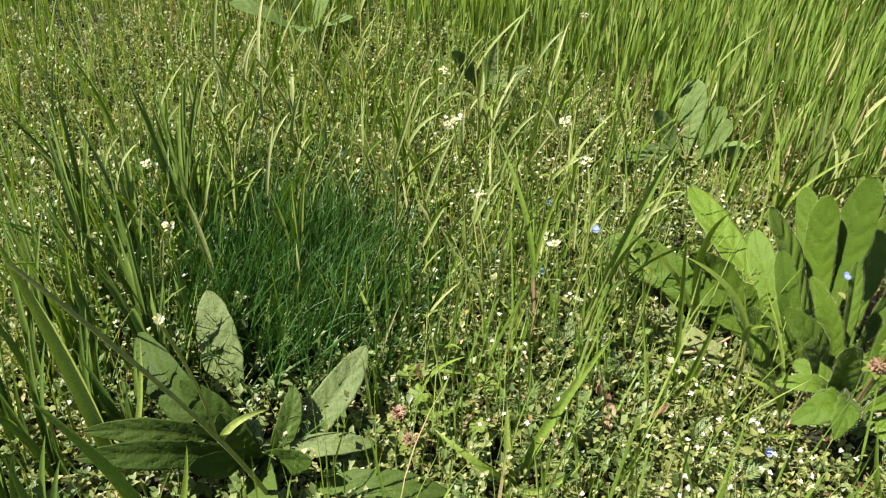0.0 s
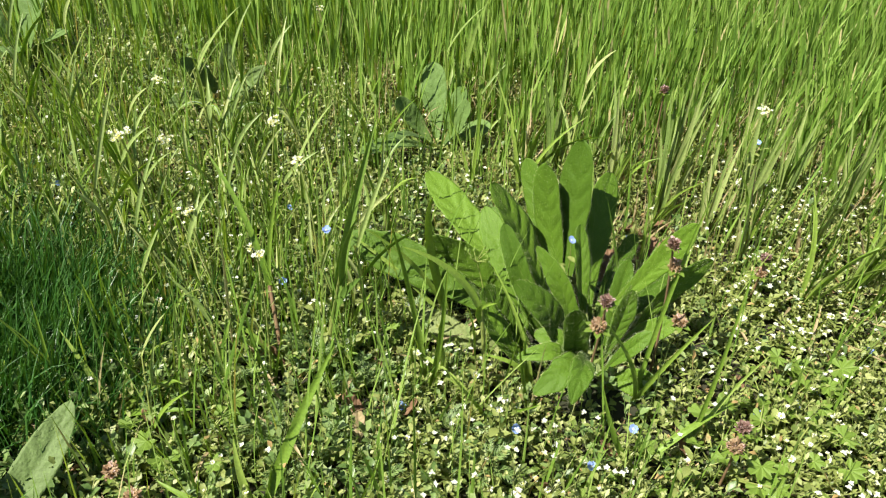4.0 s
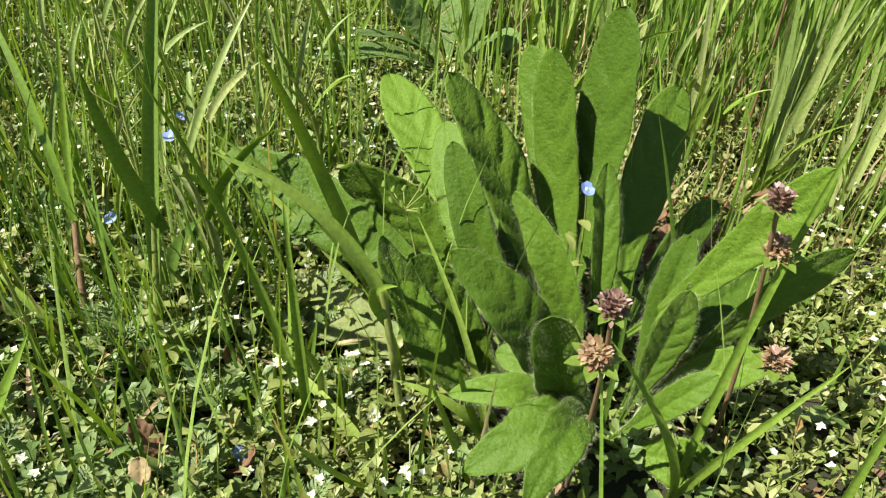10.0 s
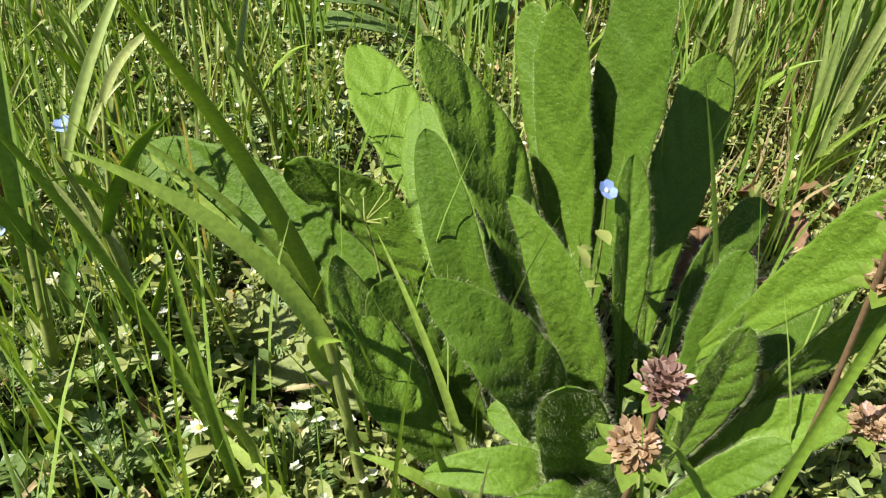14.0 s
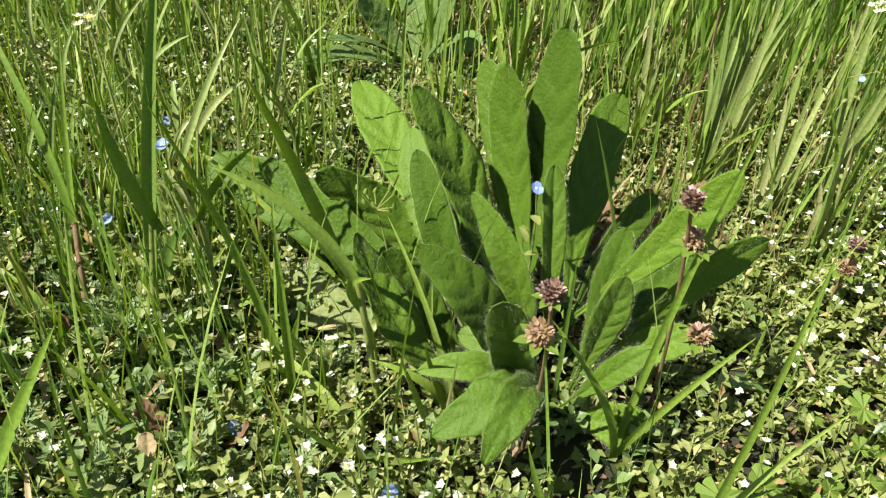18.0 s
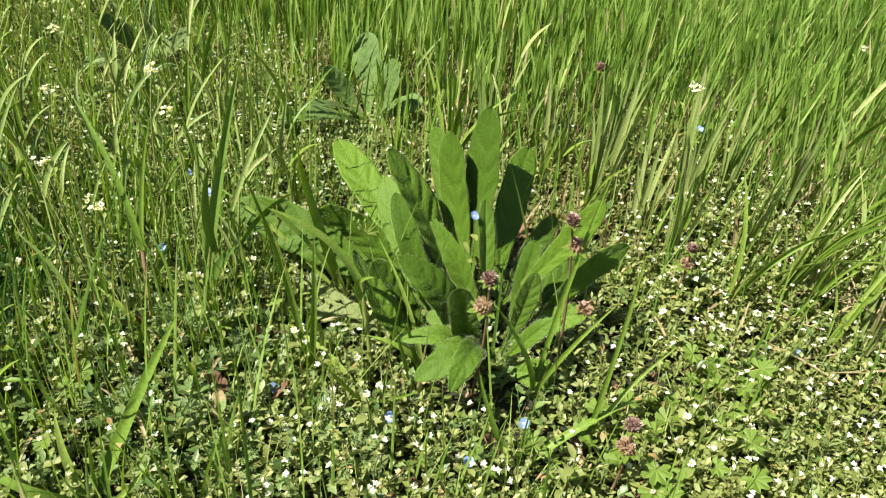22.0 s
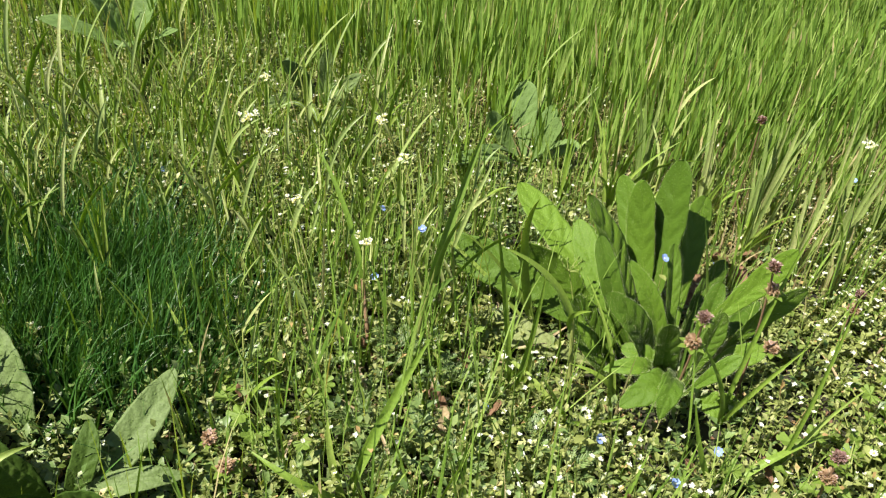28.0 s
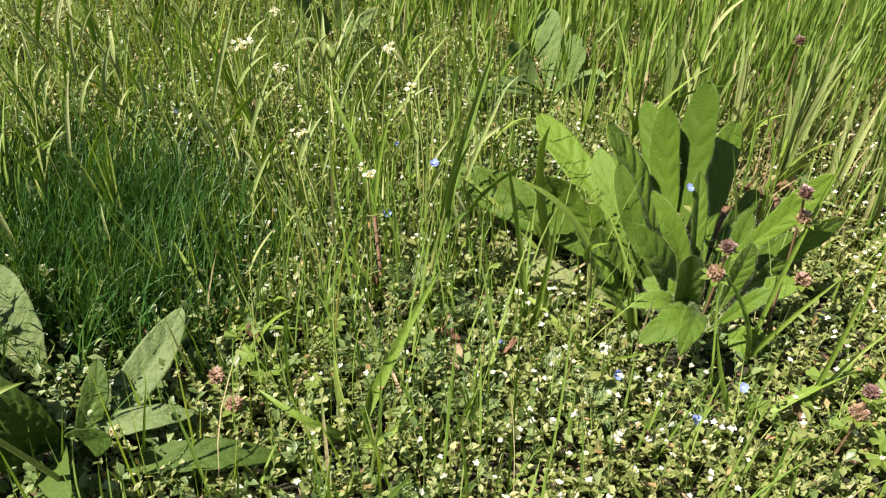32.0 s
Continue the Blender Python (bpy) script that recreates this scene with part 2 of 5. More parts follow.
def part(name, mesh, parent, label="", kind=""):
    ob = new(name, mesh)
    ob.parent = parent
    return tagged(ob, label=label, kind=kind)


def thing(name, label, category, at=(0, 0, 0), group="", turn=0.0, size=1.0):
    ob = new(name)
    ob.empty_display_size = 0.01
    ob.matrix_basis = pose(*at, 0, 0, turn) @ Matrix.Scale(size, 4)
    return tagged(ob, label, category, group)


def grid_faces(n_items, rows, cols):
    """Quads of many strips, each rows x cols vertices."""
    i, j = np.meshgrid(np.arange(rows - 1), np.arange(cols - 1), indexing="ij")
    a = (i * cols + j).ravel()
    one = np.stack([a, a + 1, a + cols + 1, a + cols], 1)
    return (np.arange(n_items)[:, None, None] * rows * cols + one[None]).reshape(-1, 4)


def blades(base, azimuth, length, width, lean, curl, face, segments=5, fold=0.25, swell=0.35):
    """Grass blades: arrays of one value a blade. Returns vertices and quads; each blade has a keel."""
    n, s = len(length), np.linspace(0, 1, segments + 1)
    ang = lean[:, None] + curl[:, None] * s[None] ** 1.4
    step = length[:, None] / segments
    r = np.concatenate([np.zeros((n, 1)), np.cumsum(np.sin(ang[:, :-1]) * step, 1)], 1)
    z = np.concatenate([np.zeros((n, 1)), np.cumsum(np.cos(ang[:, :-1]) * step, 1)], 1)
    ca, sa = np.cos(azimuth)[:, None], np.sin(azimuth)[:, None]
    mid = np.stack([base[:, :1] + r * ca, base[:, 1:2] + r * sa, base[:, 2:3] + z], 2)
    prof = np.minimum(1, 0.5 + s / swell * 0.5) * np.clip(1 - s, 0, 1) ** 0.55
    prof[-1] = 0.03
    w = (width[:, None] * prof[None] * 0.5)[..., None]
    fx = face[:, None] + 0.5 * s[None]
    side = np.stack([-np.sin(fx), np.cos(fx), np.zeros_like(fx)], 2)
    tang = np.stack([np.sin(ang) * ca, np.sin(ang) * sa, np.cos(ang)], 2)
    side = side - (side * tang).sum(2, keepdims=True) * tang
    side /= np.linalg.norm(side, axis=2, keepdims=True) + 1e-9
    up = np.cross(tang, side)
    V = np.stack([mid - side * w + up * w * fold, mid, mid + side * w + up * w * fold], 2)
    return V.reshape(-1, 3), grid_faces(n, segments + 1, 3)


def leaflets(base, azimuth, rise, length, width, droop, segments=3, cup=0.3):
    """Small oval leaves: arrays of one value a leaf."""
    n, s = len(length), np.linspace(0, 1, segments + 1)
    ang = rise[:, None] - droop[:, None] * s[None]
    step = length[:, None] / segments
    r = np.concatenate([np.zeros((n, 1)), np.cumsum(np.cos(ang[:, :-1]) * step, 1)], 1)
    z = np.concatenate([np.zeros((n, 1)), np.cumsum(np.sin(ang[:, :-1]) * step, 1)], 1)
    ca, sa = np.cos(azimuth)[:, None], np.sin(azimuth)[:, None]
    mid = np.stack([base[:, :1] + r * ca, base[:, 1:2] + r * sa, base[:, 2:3] + z], 2)
    prof = np.sin(np.pi * np.clip(0.06 + 0.94 * s, 0, 1) ** 0.9) ** 0.8
    prof[-1] = 0.05
    w = (width[:, None] * prof[None] * 0.5)[..., None]
    side = np.stack([-sa + 0 * r, ca + 0 * r, 0 * r], 2)
    lift = np.zeros_like(side)
    lift[..., 2] = 1
    V = np.stack([mid - side * w + lift * w * cup, mid, mid + side * w + lift * w * cup], 2)
    return V.reshape(-1, 3), grid_faces(n, segments + 1, 3)


def tubes(paths, radius, sides=4):
    """Round stems along paths (n, k, 3) with radius (n, k)."""
    n, k, _ = paths.shape
    t = np.gradient(paths, axis=1)
    t /= np.linalg.norm(t, axis=2, keepdims=True) + 1e-9
    ref = np.zeros_like(t)
    ref[..., 0] = 1
    a = np.cross(t, ref)
    a /= np.linalg.norm(a, axis=2, keepdims=True) + 1e-9
    b = np.cross(t, a)
    th = np.linspace(0, 2 * np.pi, sides + 1)
    V = paths[:, :, None] + radius[:, :, None, None] * (np.cos(th)[None, None, :, None] * a[:, :, None] + np.sin(th)[None, None, :, None] * b[:, :, None])
    return V.reshape(-1, 3), grid_faces(n, k, sides + 1)


def merge(*sets):
    V, F, o = [], [], 0
    for v, f in sets:
        V.append(v)
        F.append(f + o)
        o += len(v)
    return np.concatenate(V), np.concatenate(F)


def scatter(rng, x0, x1, y0, y1, n, density):
    """About n points in a rectangle of the plan, kept by a density from 0 to 1."""
    x, y = rng.uniform(x0, x1, n), rng.uniform(y0, y1, n)
    keep = rng.uniform(0, 1, n) < density(x, y)
    return x[keep], y[keep]


def wave(x, y, k, seed):
    """Smooth unevenness over the plan, about 0 to 1."""
    return 0.5 + 0.25 * (np.sin(k * x + seed) * np.cos(1.3 * k * y + 2.1 * seed) + np.sin(0.63 * k * (x + y) + 3.7 * seed) * np.cos(0.8 * k * (x - y) + seed))


def soft(v, a, b):
    t = np.clip((v - a) / (b - a), 0, 1)
    return t * t * (3 - 2 * t)


def spot(x, y, cx, cy, r):
    return np.exp(-(((x - cx) ** 2 + (y - cy) ** 2) / r ** 2))


def relief(x, y):
    """Height of the soil over the plan."""
    return 0.004 * (wave(x, y, 61.0, 0.9) - 0.5) + 0.006 * (wave(x, y, 17.0, 0.4) - 0.5) + 0.010 * (wave(x, y, 5.0, 1.9) - 0.5)


# ---- ground: one uneven sheet of soil that reaches the horizon ----
def build_ground():
    g = np.concatenate([-np.geomspace(900, 2.4, 16), np.linspace(-2.2, 2.2, 220), np.geomspace(2.4, 900, 16)])
    X, Y = np.meshgrid(g, g, indexing="ij")
    Z = relief(X, Y) * np.exp(-((X / 4) ** 2 + (Y / 4) ** 2))
    ob = new("ground", fast_mesh("ground", np.stack([X, Y, Z], 2), grid_faces(1, len(g), len(g))[:, ::-1], MAT["soil"]))
    tagged(ob, "dark crumbly soil under low meadow plants", "ground", kind="structure")


build_ground()


# ---- the hairy rosette plant ----
def curve_points(p0, p1, p2, n):
    """A smooth arc through three points, at even steps of its parameter."""
    p0, p1, p2 = (np.array(p, float) for p in (p0, p1, p2))
    a, b = np.linalg.norm(p1 - p0), np.linalg.norm(p2 - p1)
    m = a / (a + b)
    c = (p1 - (1 - m) ** 2 * p0 - m * m * p2) / (2 * m * (1 - m))
    s = np.linspace(0, 1, n)[:, None]
    return (1 - s) ** 2 * p0 + 2 * s * (1 - s) * c + s * s * p2


def broad_leaf(owner, foot, mid, tip, width, turn=0.0, fold=0.3, petiole=0.24, wavy=0.55, hairy=True, point=3.0, mat="rosette", label="", seed=0, curl=0.0, rib=True, face=None, veins=1.0):
    """A spatulate leaf along foot - mid - tip. turn: degrees by which its face rolls about its length from facing up."""
    rng = np.random.default_rng(seed + 11)
    n, cols = (92 if hairy else 40), 15
    mids = curve_points(foot, mid, tip, n)
    t = np.gradient(mids, axis=0)
    t /= np.linalg.norm(t, axis=1, keepdims=True)
    up = np.array([0.0, 0.0, 1.0]) - t * t[:, 2:3]
    weak = np.linalg.norm(up, axis=1) < 0.05
    up[weak] = (0, -1, 0)
    up /= np.linalg.norm(up, axis=1, keepdims=True)
    s = np.linspace(0, 1, n)
    roll = radians(turn) + radians(curl) * (s - 0.5)
    if face is not None:
        up = np.array(face, float)[None] - t * (t @ np.array(face, float))[:, None]
        up /= np.linalg.norm(up, axis=1, keepdims=True) + 1e-9
        roll = roll - radians(turn)
    right = np.cross(t, up)
    c, d = np.cos(roll)[:, None], np.sin(roll)[:, None]
    nor, sid = up * c + right * d, right * c - up * d
    grow = soft(s, petiole * 0.2, petiole + 0.46)
    tipf = np.clip(1 - np.clip((s - 0.7) / 0.3, 0, 1) ** point, 0, 1) ** 0.55
    w = width * 0.5 * (0.10 + 0.90 * grow) * tipf + 0.0002
    v = np.linspace(-1, 1, cols)
    ph = rng.uniform(0, 6.28, 6)
    edge = 1 + 0.045 * wavy * ((np.sin(s[:, None] * 31 + ph[0]) + 0.6 * np.sin(s[:, None] * 57 + ph[3])) * (v > 0) + (np.sin(s[:, None] * 27 + ph[1]) + 0.6 * np.sin(s[:, None] * 63 + ph[4])) * (v < 0)) * np.abs(v) ** 2
    across = v[None] * w[:, None] * edge
    lift = fold * (1 - soft(s, 0.72, 1.0))[:, None] * np.abs(across) * (1 - 0.35 * np.abs(v)) + wavy * 0.045 * width * np.abs(v[None]) ** 2 * np.sin(s[:, None] * 19 + ph[2] + 2.2 * (v[None] > 0)) * grow[:, None]
    # side veins sunk between raised fields
    vein = -0.0026 * veins * (width / 0.03) * (np.abs(((s[:, None] * 9.0 - np.abs(v[None]) * 1.3) % 1.0) - 0.5) * 2) ** 5 * grow[:, None] * (1 - np.abs(v[None]) ** 4)
    vein = vein * soft(np.abs(v), 0.06, 0.3)[None] * (1 - soft(s, 0.82, 0.97))[:, None]
    keel = -0.0006 * np.exp(-(v[None] / 0.14) ** 2)
    top = mids[:, None] + sid[:, None] * across[..., None] + nor[:, None] * (lift + vein + keel)[..., None]
    thick = 0.0005 + 0.0016 * np.exp(-(v / 0.16) ** 2)[None] * (1 - 0.85 * s[:, None]) + 0.0008 * (1 - grow[:, None])
    bottom = top - nor[:, None] * (thick * np.where(np.abs(v) > 0.99, 0.25, 1.0)[None])[..., None]
    V = np.concatenate([top.reshape(-1, 3), bottom.reshape(-1, 3)])
    F1 = grid_faces(1, n, cols)
    off = n * cols
    F2 = F1[:, ::-1] + off
    i = np.arange(n - 1)
    e0, e1 = i * cols, i * cols + cols - 1
    S0 = np.stack([e0, e0 + cols, e0 + cols + off, e0 + off], 1)
    S1 = np.stack([e1, e1 + off, e1 + cols + off, e1 + cols], 1)
    leaf = part("leaf", fast_mesh("leaf", V, np.concatenate([F1, F2, S0, S1]), MAT[mat]), owner, label)
    if rib:
        k = int(n * 0.93)
        line = mids[:k] - nor[:k] * 0.0015
        rv = tubes(line[None], np.linspace(0.0009, 0.0002, k)[None], 5)
        part("midrib", fast_mesh("midrib", *rv, MAT["midrib"]), leaf, "pale sunken midrib")
    if hairy:
        m_edge, m_face = 1000, 4500
        si = np.concatenate([rng.uniform(0.08, 0.995, m_edge), rng.uniform(0.1, 0.97, m_face)])
        vi = np.concatenate([rng.choice([-1.0, 1.0], m_edge), rng.uniform(-0.96, 0.96, m_face)])
        fi, fj = si * (n - 1), (vi + 1) / 2 * (cols - 1)
        a, b = np.minimum(fi.astype(int), n - 2), np.minimum(fj.astype(int), cols - 2)
        u1, u2 = (fi - a)[:, None], (fj - b)[:, None]
        root = (top[a, b] * (1 - u1) + top[a + 1, b] * u1) * (1 - u2) + (top[a, b + 1] * (1 - u1) + top[a + 1, b + 1] * u1) * u2
        flip = np.where(rng.uniform(0, 1, len(si)) < 0.25, -1.0, 1.0)
        flip[:m_edge] = rng.uniform(-0.5, 0.6, m_edge)
        out = nor[a] * flip[:, None] + t[a] * rng.uniform(0.0, 0.5, (len(si), 1)) + rng.normal(0, 0.18, (len(si), 3))
        out[:m_edge] += sid[a[:m_edge]] * vi[:m_edge, None] * 1.1
        out /= np.linalg.norm(out, axis=1, keepdims=True)
        ln = rng.uniform(0.0011, 0.0027, (len(si), 1))
        ln[m_edge:] *= 0.45
        wide = np.cross(out, rng.normal(0, 1, out.shape))
        wide /= np.linalg.norm(wide, axis=1, keepdims=True) + 1e-9
        q = np.where(np.arange(len(si)) < m_edge, 0.000022, 0.000024)[:, None]
        HV = np.stack([root - wide * q, root + wide * q, root + out * ln], 1).reshape(-1, 3)
        HF = np.arange(len(si) * 3).reshape(-1, 3)
        part("hairs", fast_mesh("hairs", HV, HF, MAT["hair"]), leaf, "short white bristly hairs", kind="stuff")
    return leaf


rosette = thing("hairy_rosette_plant", "large bristly-haired green rosette plant with spoon-shaped leaves", "plant", (-0.02, 0.005, 0.0))


def R(foot, mid, tip, width, face, **kw):
    """A leaf of the rosette in world places, its upper side turned to face."""
    o = Vector((-0.02, 0.005, 0.0))
    R.count += 1
    f, m, p = (tuple(Vector(q) - o) for q in (foot, mid, tip))
    return broad_leaf(rosette, f, m, p, width, 0.0, seed=R.count, face=face, **kw)


R.count = 0
# the tall leaves at the back
R((-0.036, 0.040, 0.012), (-0.108, 0.098, 0.063), (-0.168, 0.175, 0.093), 0.0340, (0.30, -0.60, 0.72), fold=0.25, point=2.3, veins=1.5)
R((-0.031, 0.015, 0.009), (-0.067, 0.049, 0.090), (-0.108, 0.063, 0.152), 0.0360, (0.86, -0.43, 0.26), fold=0.2, point=1.5, veins=1.3)
R((-0.018, 0.033, 0.012), (-0.046, 0.078, 0.091), (-0.060, 0.085, 0.163), 0.0285, (-0.58, -0.70, 0.42), fold=0.22, point=3.0)
R((-0.030, 0.030, 0.008), (-0.029, 0.077, 0.100), (-0.030, 0.092, 0.185), 0.0350, (-0.62, -0.66, 0.42), fold=0.2, point=2.5)
R((0.000, 0.035, 0.012), (-0.002, 0.086, 0.079), (0.011, 0.135, 0.130), 0.0310, (0.40, -0.79, 0.44), fold=0.15, point=3.2)
R((-0.030, 0.040, 0.010), (-0.050, 0.084, 0.088), (-0.075, 0.117, 0.149), 0.0255, (-0.51, -0.81, 0.30), fold=0.25)
# the leaves to the left
R((-0.052, 0.020, 0.010), (-0.110, 0.053, 0.060), (-0.161, 0.052, 0.094), 0.0335, (0.45, -0.80, -0.40), fold=-0.12, petiole=0.15, point=3.5)
R((-0.056, 0.018, 0.005), (-0.146, 0.047, 0.055), (-0.240, 0.072, 0.075), 0.0385, (-0.11, -0.78, 0.61), fold=0.15, point=2.2, wavy=1.0, veins=1.5)
R((-0.060, 0.002, 0.006), (-0.133, 0.009, 0.023), (-0.197, 0.047, 0.010), 0.0300, (-0.11, -0.62, 0.78), fold=0.1, point=1.7, mat="leaf_old", label="pale yellowing old leaf on the ground", veins=1.6)
R((-0.040, 0.001, 0.013), (-0.082, 0.028, 0.077), (-0.111, 0.077, 0.118), 0.0250, (-0.15, -0.84, 0.51), fold=0.3, point=2.6)
R((-0.036, -0.009, 0.013), (-0.071, -0.002, 0.086), (-0.096, 0.018, 0.141), 0.0180, (-0.10, -0.92, 0.38), fold=0.55, petiole=0.08)
R((-0.053, -0.022, 0.006), (-0.094, -0.026, 0.061), (-0.124, 0.006, 0.091), 0.0280, (0.88, -0.46, 0.12), fold=0.3, point=2.3)
R((-0.047, -0.012, 0.010), (-0.086, -0.002, 0.054), (-0.108, -0.002, 0.087), 0.0270, (0.78, -0.62, 0.02), fold=0.3, point=2.6)
# the upright leaves in the middle
R((-0.026, 0.004, 0.016), (-0.036, 0.004, 0.077), (-0.066, 0.020, 0.119), 0.0180, (-0.25, -0.83, 0.48), fold=0.5, petiole=0.0, point=1.2)
R((-0.043, -0.004, 0.012), (-0.050, -0.022, 0.076), (-0.086, -0.023, 0.112), 0.0250, (0.86, -0.48, -0.15), fold=0.35, petiole=0.0, point=1.5)
R((-0.009, 0.015, 0.013), (-0.019, 0.037, 0.075), (-0.025, 0.057, 0.120), 0.0150, (0.40, -0.86, 0.30), fold=0.8)
# the leaves to the right
R((-0.009, 0.024, 0.026), (0.035, 0.022, 0.098), (0.060, 0.014, 0.158), 0.0215, (-0.20, -0.76, 0.62), fold=0.25, petiole=0.34, point=2.2)
R((0.005, -0.001, 0.014), (0.015, 0.026, 0.062), (0.019, 0.036, 0.100), 0.0165, (-0.35, -0.66, 0.66), fold=0.8)
R((0.000, 0.030, 0.012), (0.019, 0.081, 0.048), (0.048, 0.125, 0.065), 0.0210, (0.30, -0.80, 0.50), fold=0.5)
R((0.004, -0.010, 0.012), (0.015, 0.001, 0.058), (0.020, 0.007, 0.090), 0.0195, (0.20, -0.87, 0.42), fold=0.45, point=1.8)
R((0.020, 0.000, 0.008), (0.055, 0.029, 0.064), (0.097, 0.048, 0.098), 0.0240, (0.58, -0.76, 0.28), fold=0.2)
R((0.000, -0.020, 0.010), (0.021, -0.023, 0.047), (0.037, -0.020, 0.067), 0.0135, (-0.20, -0.61, 0.77), fold=0.5)
R((0.001, -0.029, 0.007), (0.024, -0.032, 0.019), (0.046, -0.036, 0.018), 0.0250, (-0.32, -0.78, 0.55), fold=0.25)
R((0.008, -0.005, 0.008), (0.040, 0.006, 0.040), (0.068, 0.012, 0.052), 0.0200, (-0.10, -0.60, 0.78), fold=0.4)
R((0.000, 0.020, 0.008), (0.040, 0.050, 0.040), (0.075, 0.090, 0.050), 0.0233, (0.0, -0.6, 0.8), fold=0.3)
# the small leaves and the drooping ones in front
R((-0.022, -0.030, 0.010), (-0.032, -0.048, 0.076), (-0.041, -0.062, 0.121), 0.0205, (0.12, -0.94, 0.25), fold=0.6, petiole=0.1)
R((-0.024, -0.030, 0.010), (-0.040, -0.025, 0.054), (-0.062, -0.021, 0.055), 0.0165, (0.00, -0.60, 0.80), fold=0.5)
R((-0.018, -0.028, 0.010), (-0.026, -0.056, 0.060), (-0.064, -0.084, 0.048), 0.0250, (-0.10, -0.44, 0.90), fold=0.25, point=1.5, wavy=1.4)
R((-0.012, -0.030, 0.010), (-0.024, -0.064, 0.068), (-0.038, -0.104, 0.062), 0.0190, (0.10, -0.50, 0.85), fold=0.3, point=1.6, wavy=1.3)
R((-0.028, -0.028, 0.010), (-0.048, -0.048, 0.062), (-0.078, -0.052, 0.056), 0.0150, (0.0, -0.5, 0.85), fold=0.4, point=1.6)
R((-0.050, 0.020, 0.008), (-0.080, 0.090, 0.050), (-0.100, 0.150, 0.070), 0.0301, (0.0, -0.7, 0.7), fold=0.3)


# ---- the meadow: what nobody could count ----
def on_soil(x, y, dz=0.0):
    return np.stack([x, y, relief(x, y) + dz], 1)


SHADE = (0.008, -0.047)  # spot below the rosette: pale plants thinned to dark soil, standing in for shade


def tall_density(x, y):
    """The dense stand of tall grass: behind the plant and to its right, thinner to the left."""
    edge = 0.28 - 0.13 * soft(x, 0.1, 0.7) + 0.25 * soft(-x, 0.06, 0.45) + 0.05 * (wave(x, y, 14.0, 2.0) - 0.5) * 2
    stand = soft(y - edge, -0.02, 0.12)
    left = 1 - 0.55 * soft(-x - 0.28 * y, 0.20, 0.50)
    return stand * left * (0.6 + 0.4 * wave(x, y, 9.0, 5.0)) * (1 - 0.9 * spot(x, y, -0.17, 0.35, 0.07))


def build_tall_grass():
    rng = np.random.default_rng(5)
    x, y = scatter(rng, -1.5, 1.7, 0.1, 1.9, 21000, tall_density)
    reach = np.hypot(x + 0.05, y + 0.5)
    keep = rng.uniform(0, 1, len(x)) < np.clip(1.5 / reach, 0.45, 1)
    x, y = x[keep], y[keep]
    n = len(x)
    d = np.hypot(x + 0.05, y + 0.5)
    tall = (0.75 + 0.45 * wave(x, y, 7.0, 3.0)) * (0.7 + 0.3 * soft(y, 0.2, 0.5))
    sets = []
    # upright leaves from the soil, then side leaves that leave the sheath higher up
    way = soft(x, -0.1, 0.45)
    az = np.where(rng.uniform(0, 1, n) < 0.8 * way, rng.normal(3.4, 0.8, n), rng.uniform(0, 6.28, n))
    lean = np.abs(rng.normal(0.05, 0.07, n)) + 0.30 * way * rng.uniform(0, 1, n)
    sets.append(blades(on_soil(x, y), az, np.clip(rng.normal(0.110, 0.025, n), 0.05, 0.17) * tall, rng.uniform(0.0042, 0.0076, n) * (0.72 + 0.16 * d), lean, rng.gamma(1.2, 0.05, n), rng.uniform(0, 6.28, n), 4))
    for k in range(3):
        m = rng.uniform(0, 1, n) < 0.8
        h = rng.uniform(0.02, 0.085, m.sum()) * tall[m]
        b = on_soil(x[m], y[m], h)
        b[:, 0] += np.cos(az[m]) * lean[m] * h
        b[:, 1] += np.sin(az[m]) * lean[m] * h
        sets.append(blades(b, np.where(rng.uniform(0, 1, m.sum()) < 0.6 * way[m], rng.normal(3.4, 1.0, m.sum()), rng.uniform(0, 6.28, m.sum())), np.clip(rng.normal(0.066, 0.018, m.sum()), 0.03, 0.12) * tall[m], rng.uniform(0.0042, 0.0076, m.sum()) * (0.72 + 0.16 * d[m]), np.abs(rng.normal(0.11, 0.09, m.sum())) + 0.15 * way[m], rng.gamma(1.2, 0.08, m.sum()), rng.uniform(0, 6.28, m.sum()), 4))
    ob = new("tall_grass", fast_mesh("tall_grass", *merge(*sets), MAT["tall"]))
    tagged(ob, "dense tall light-green meadow grass in sunlight", "grass", kind="stuff")


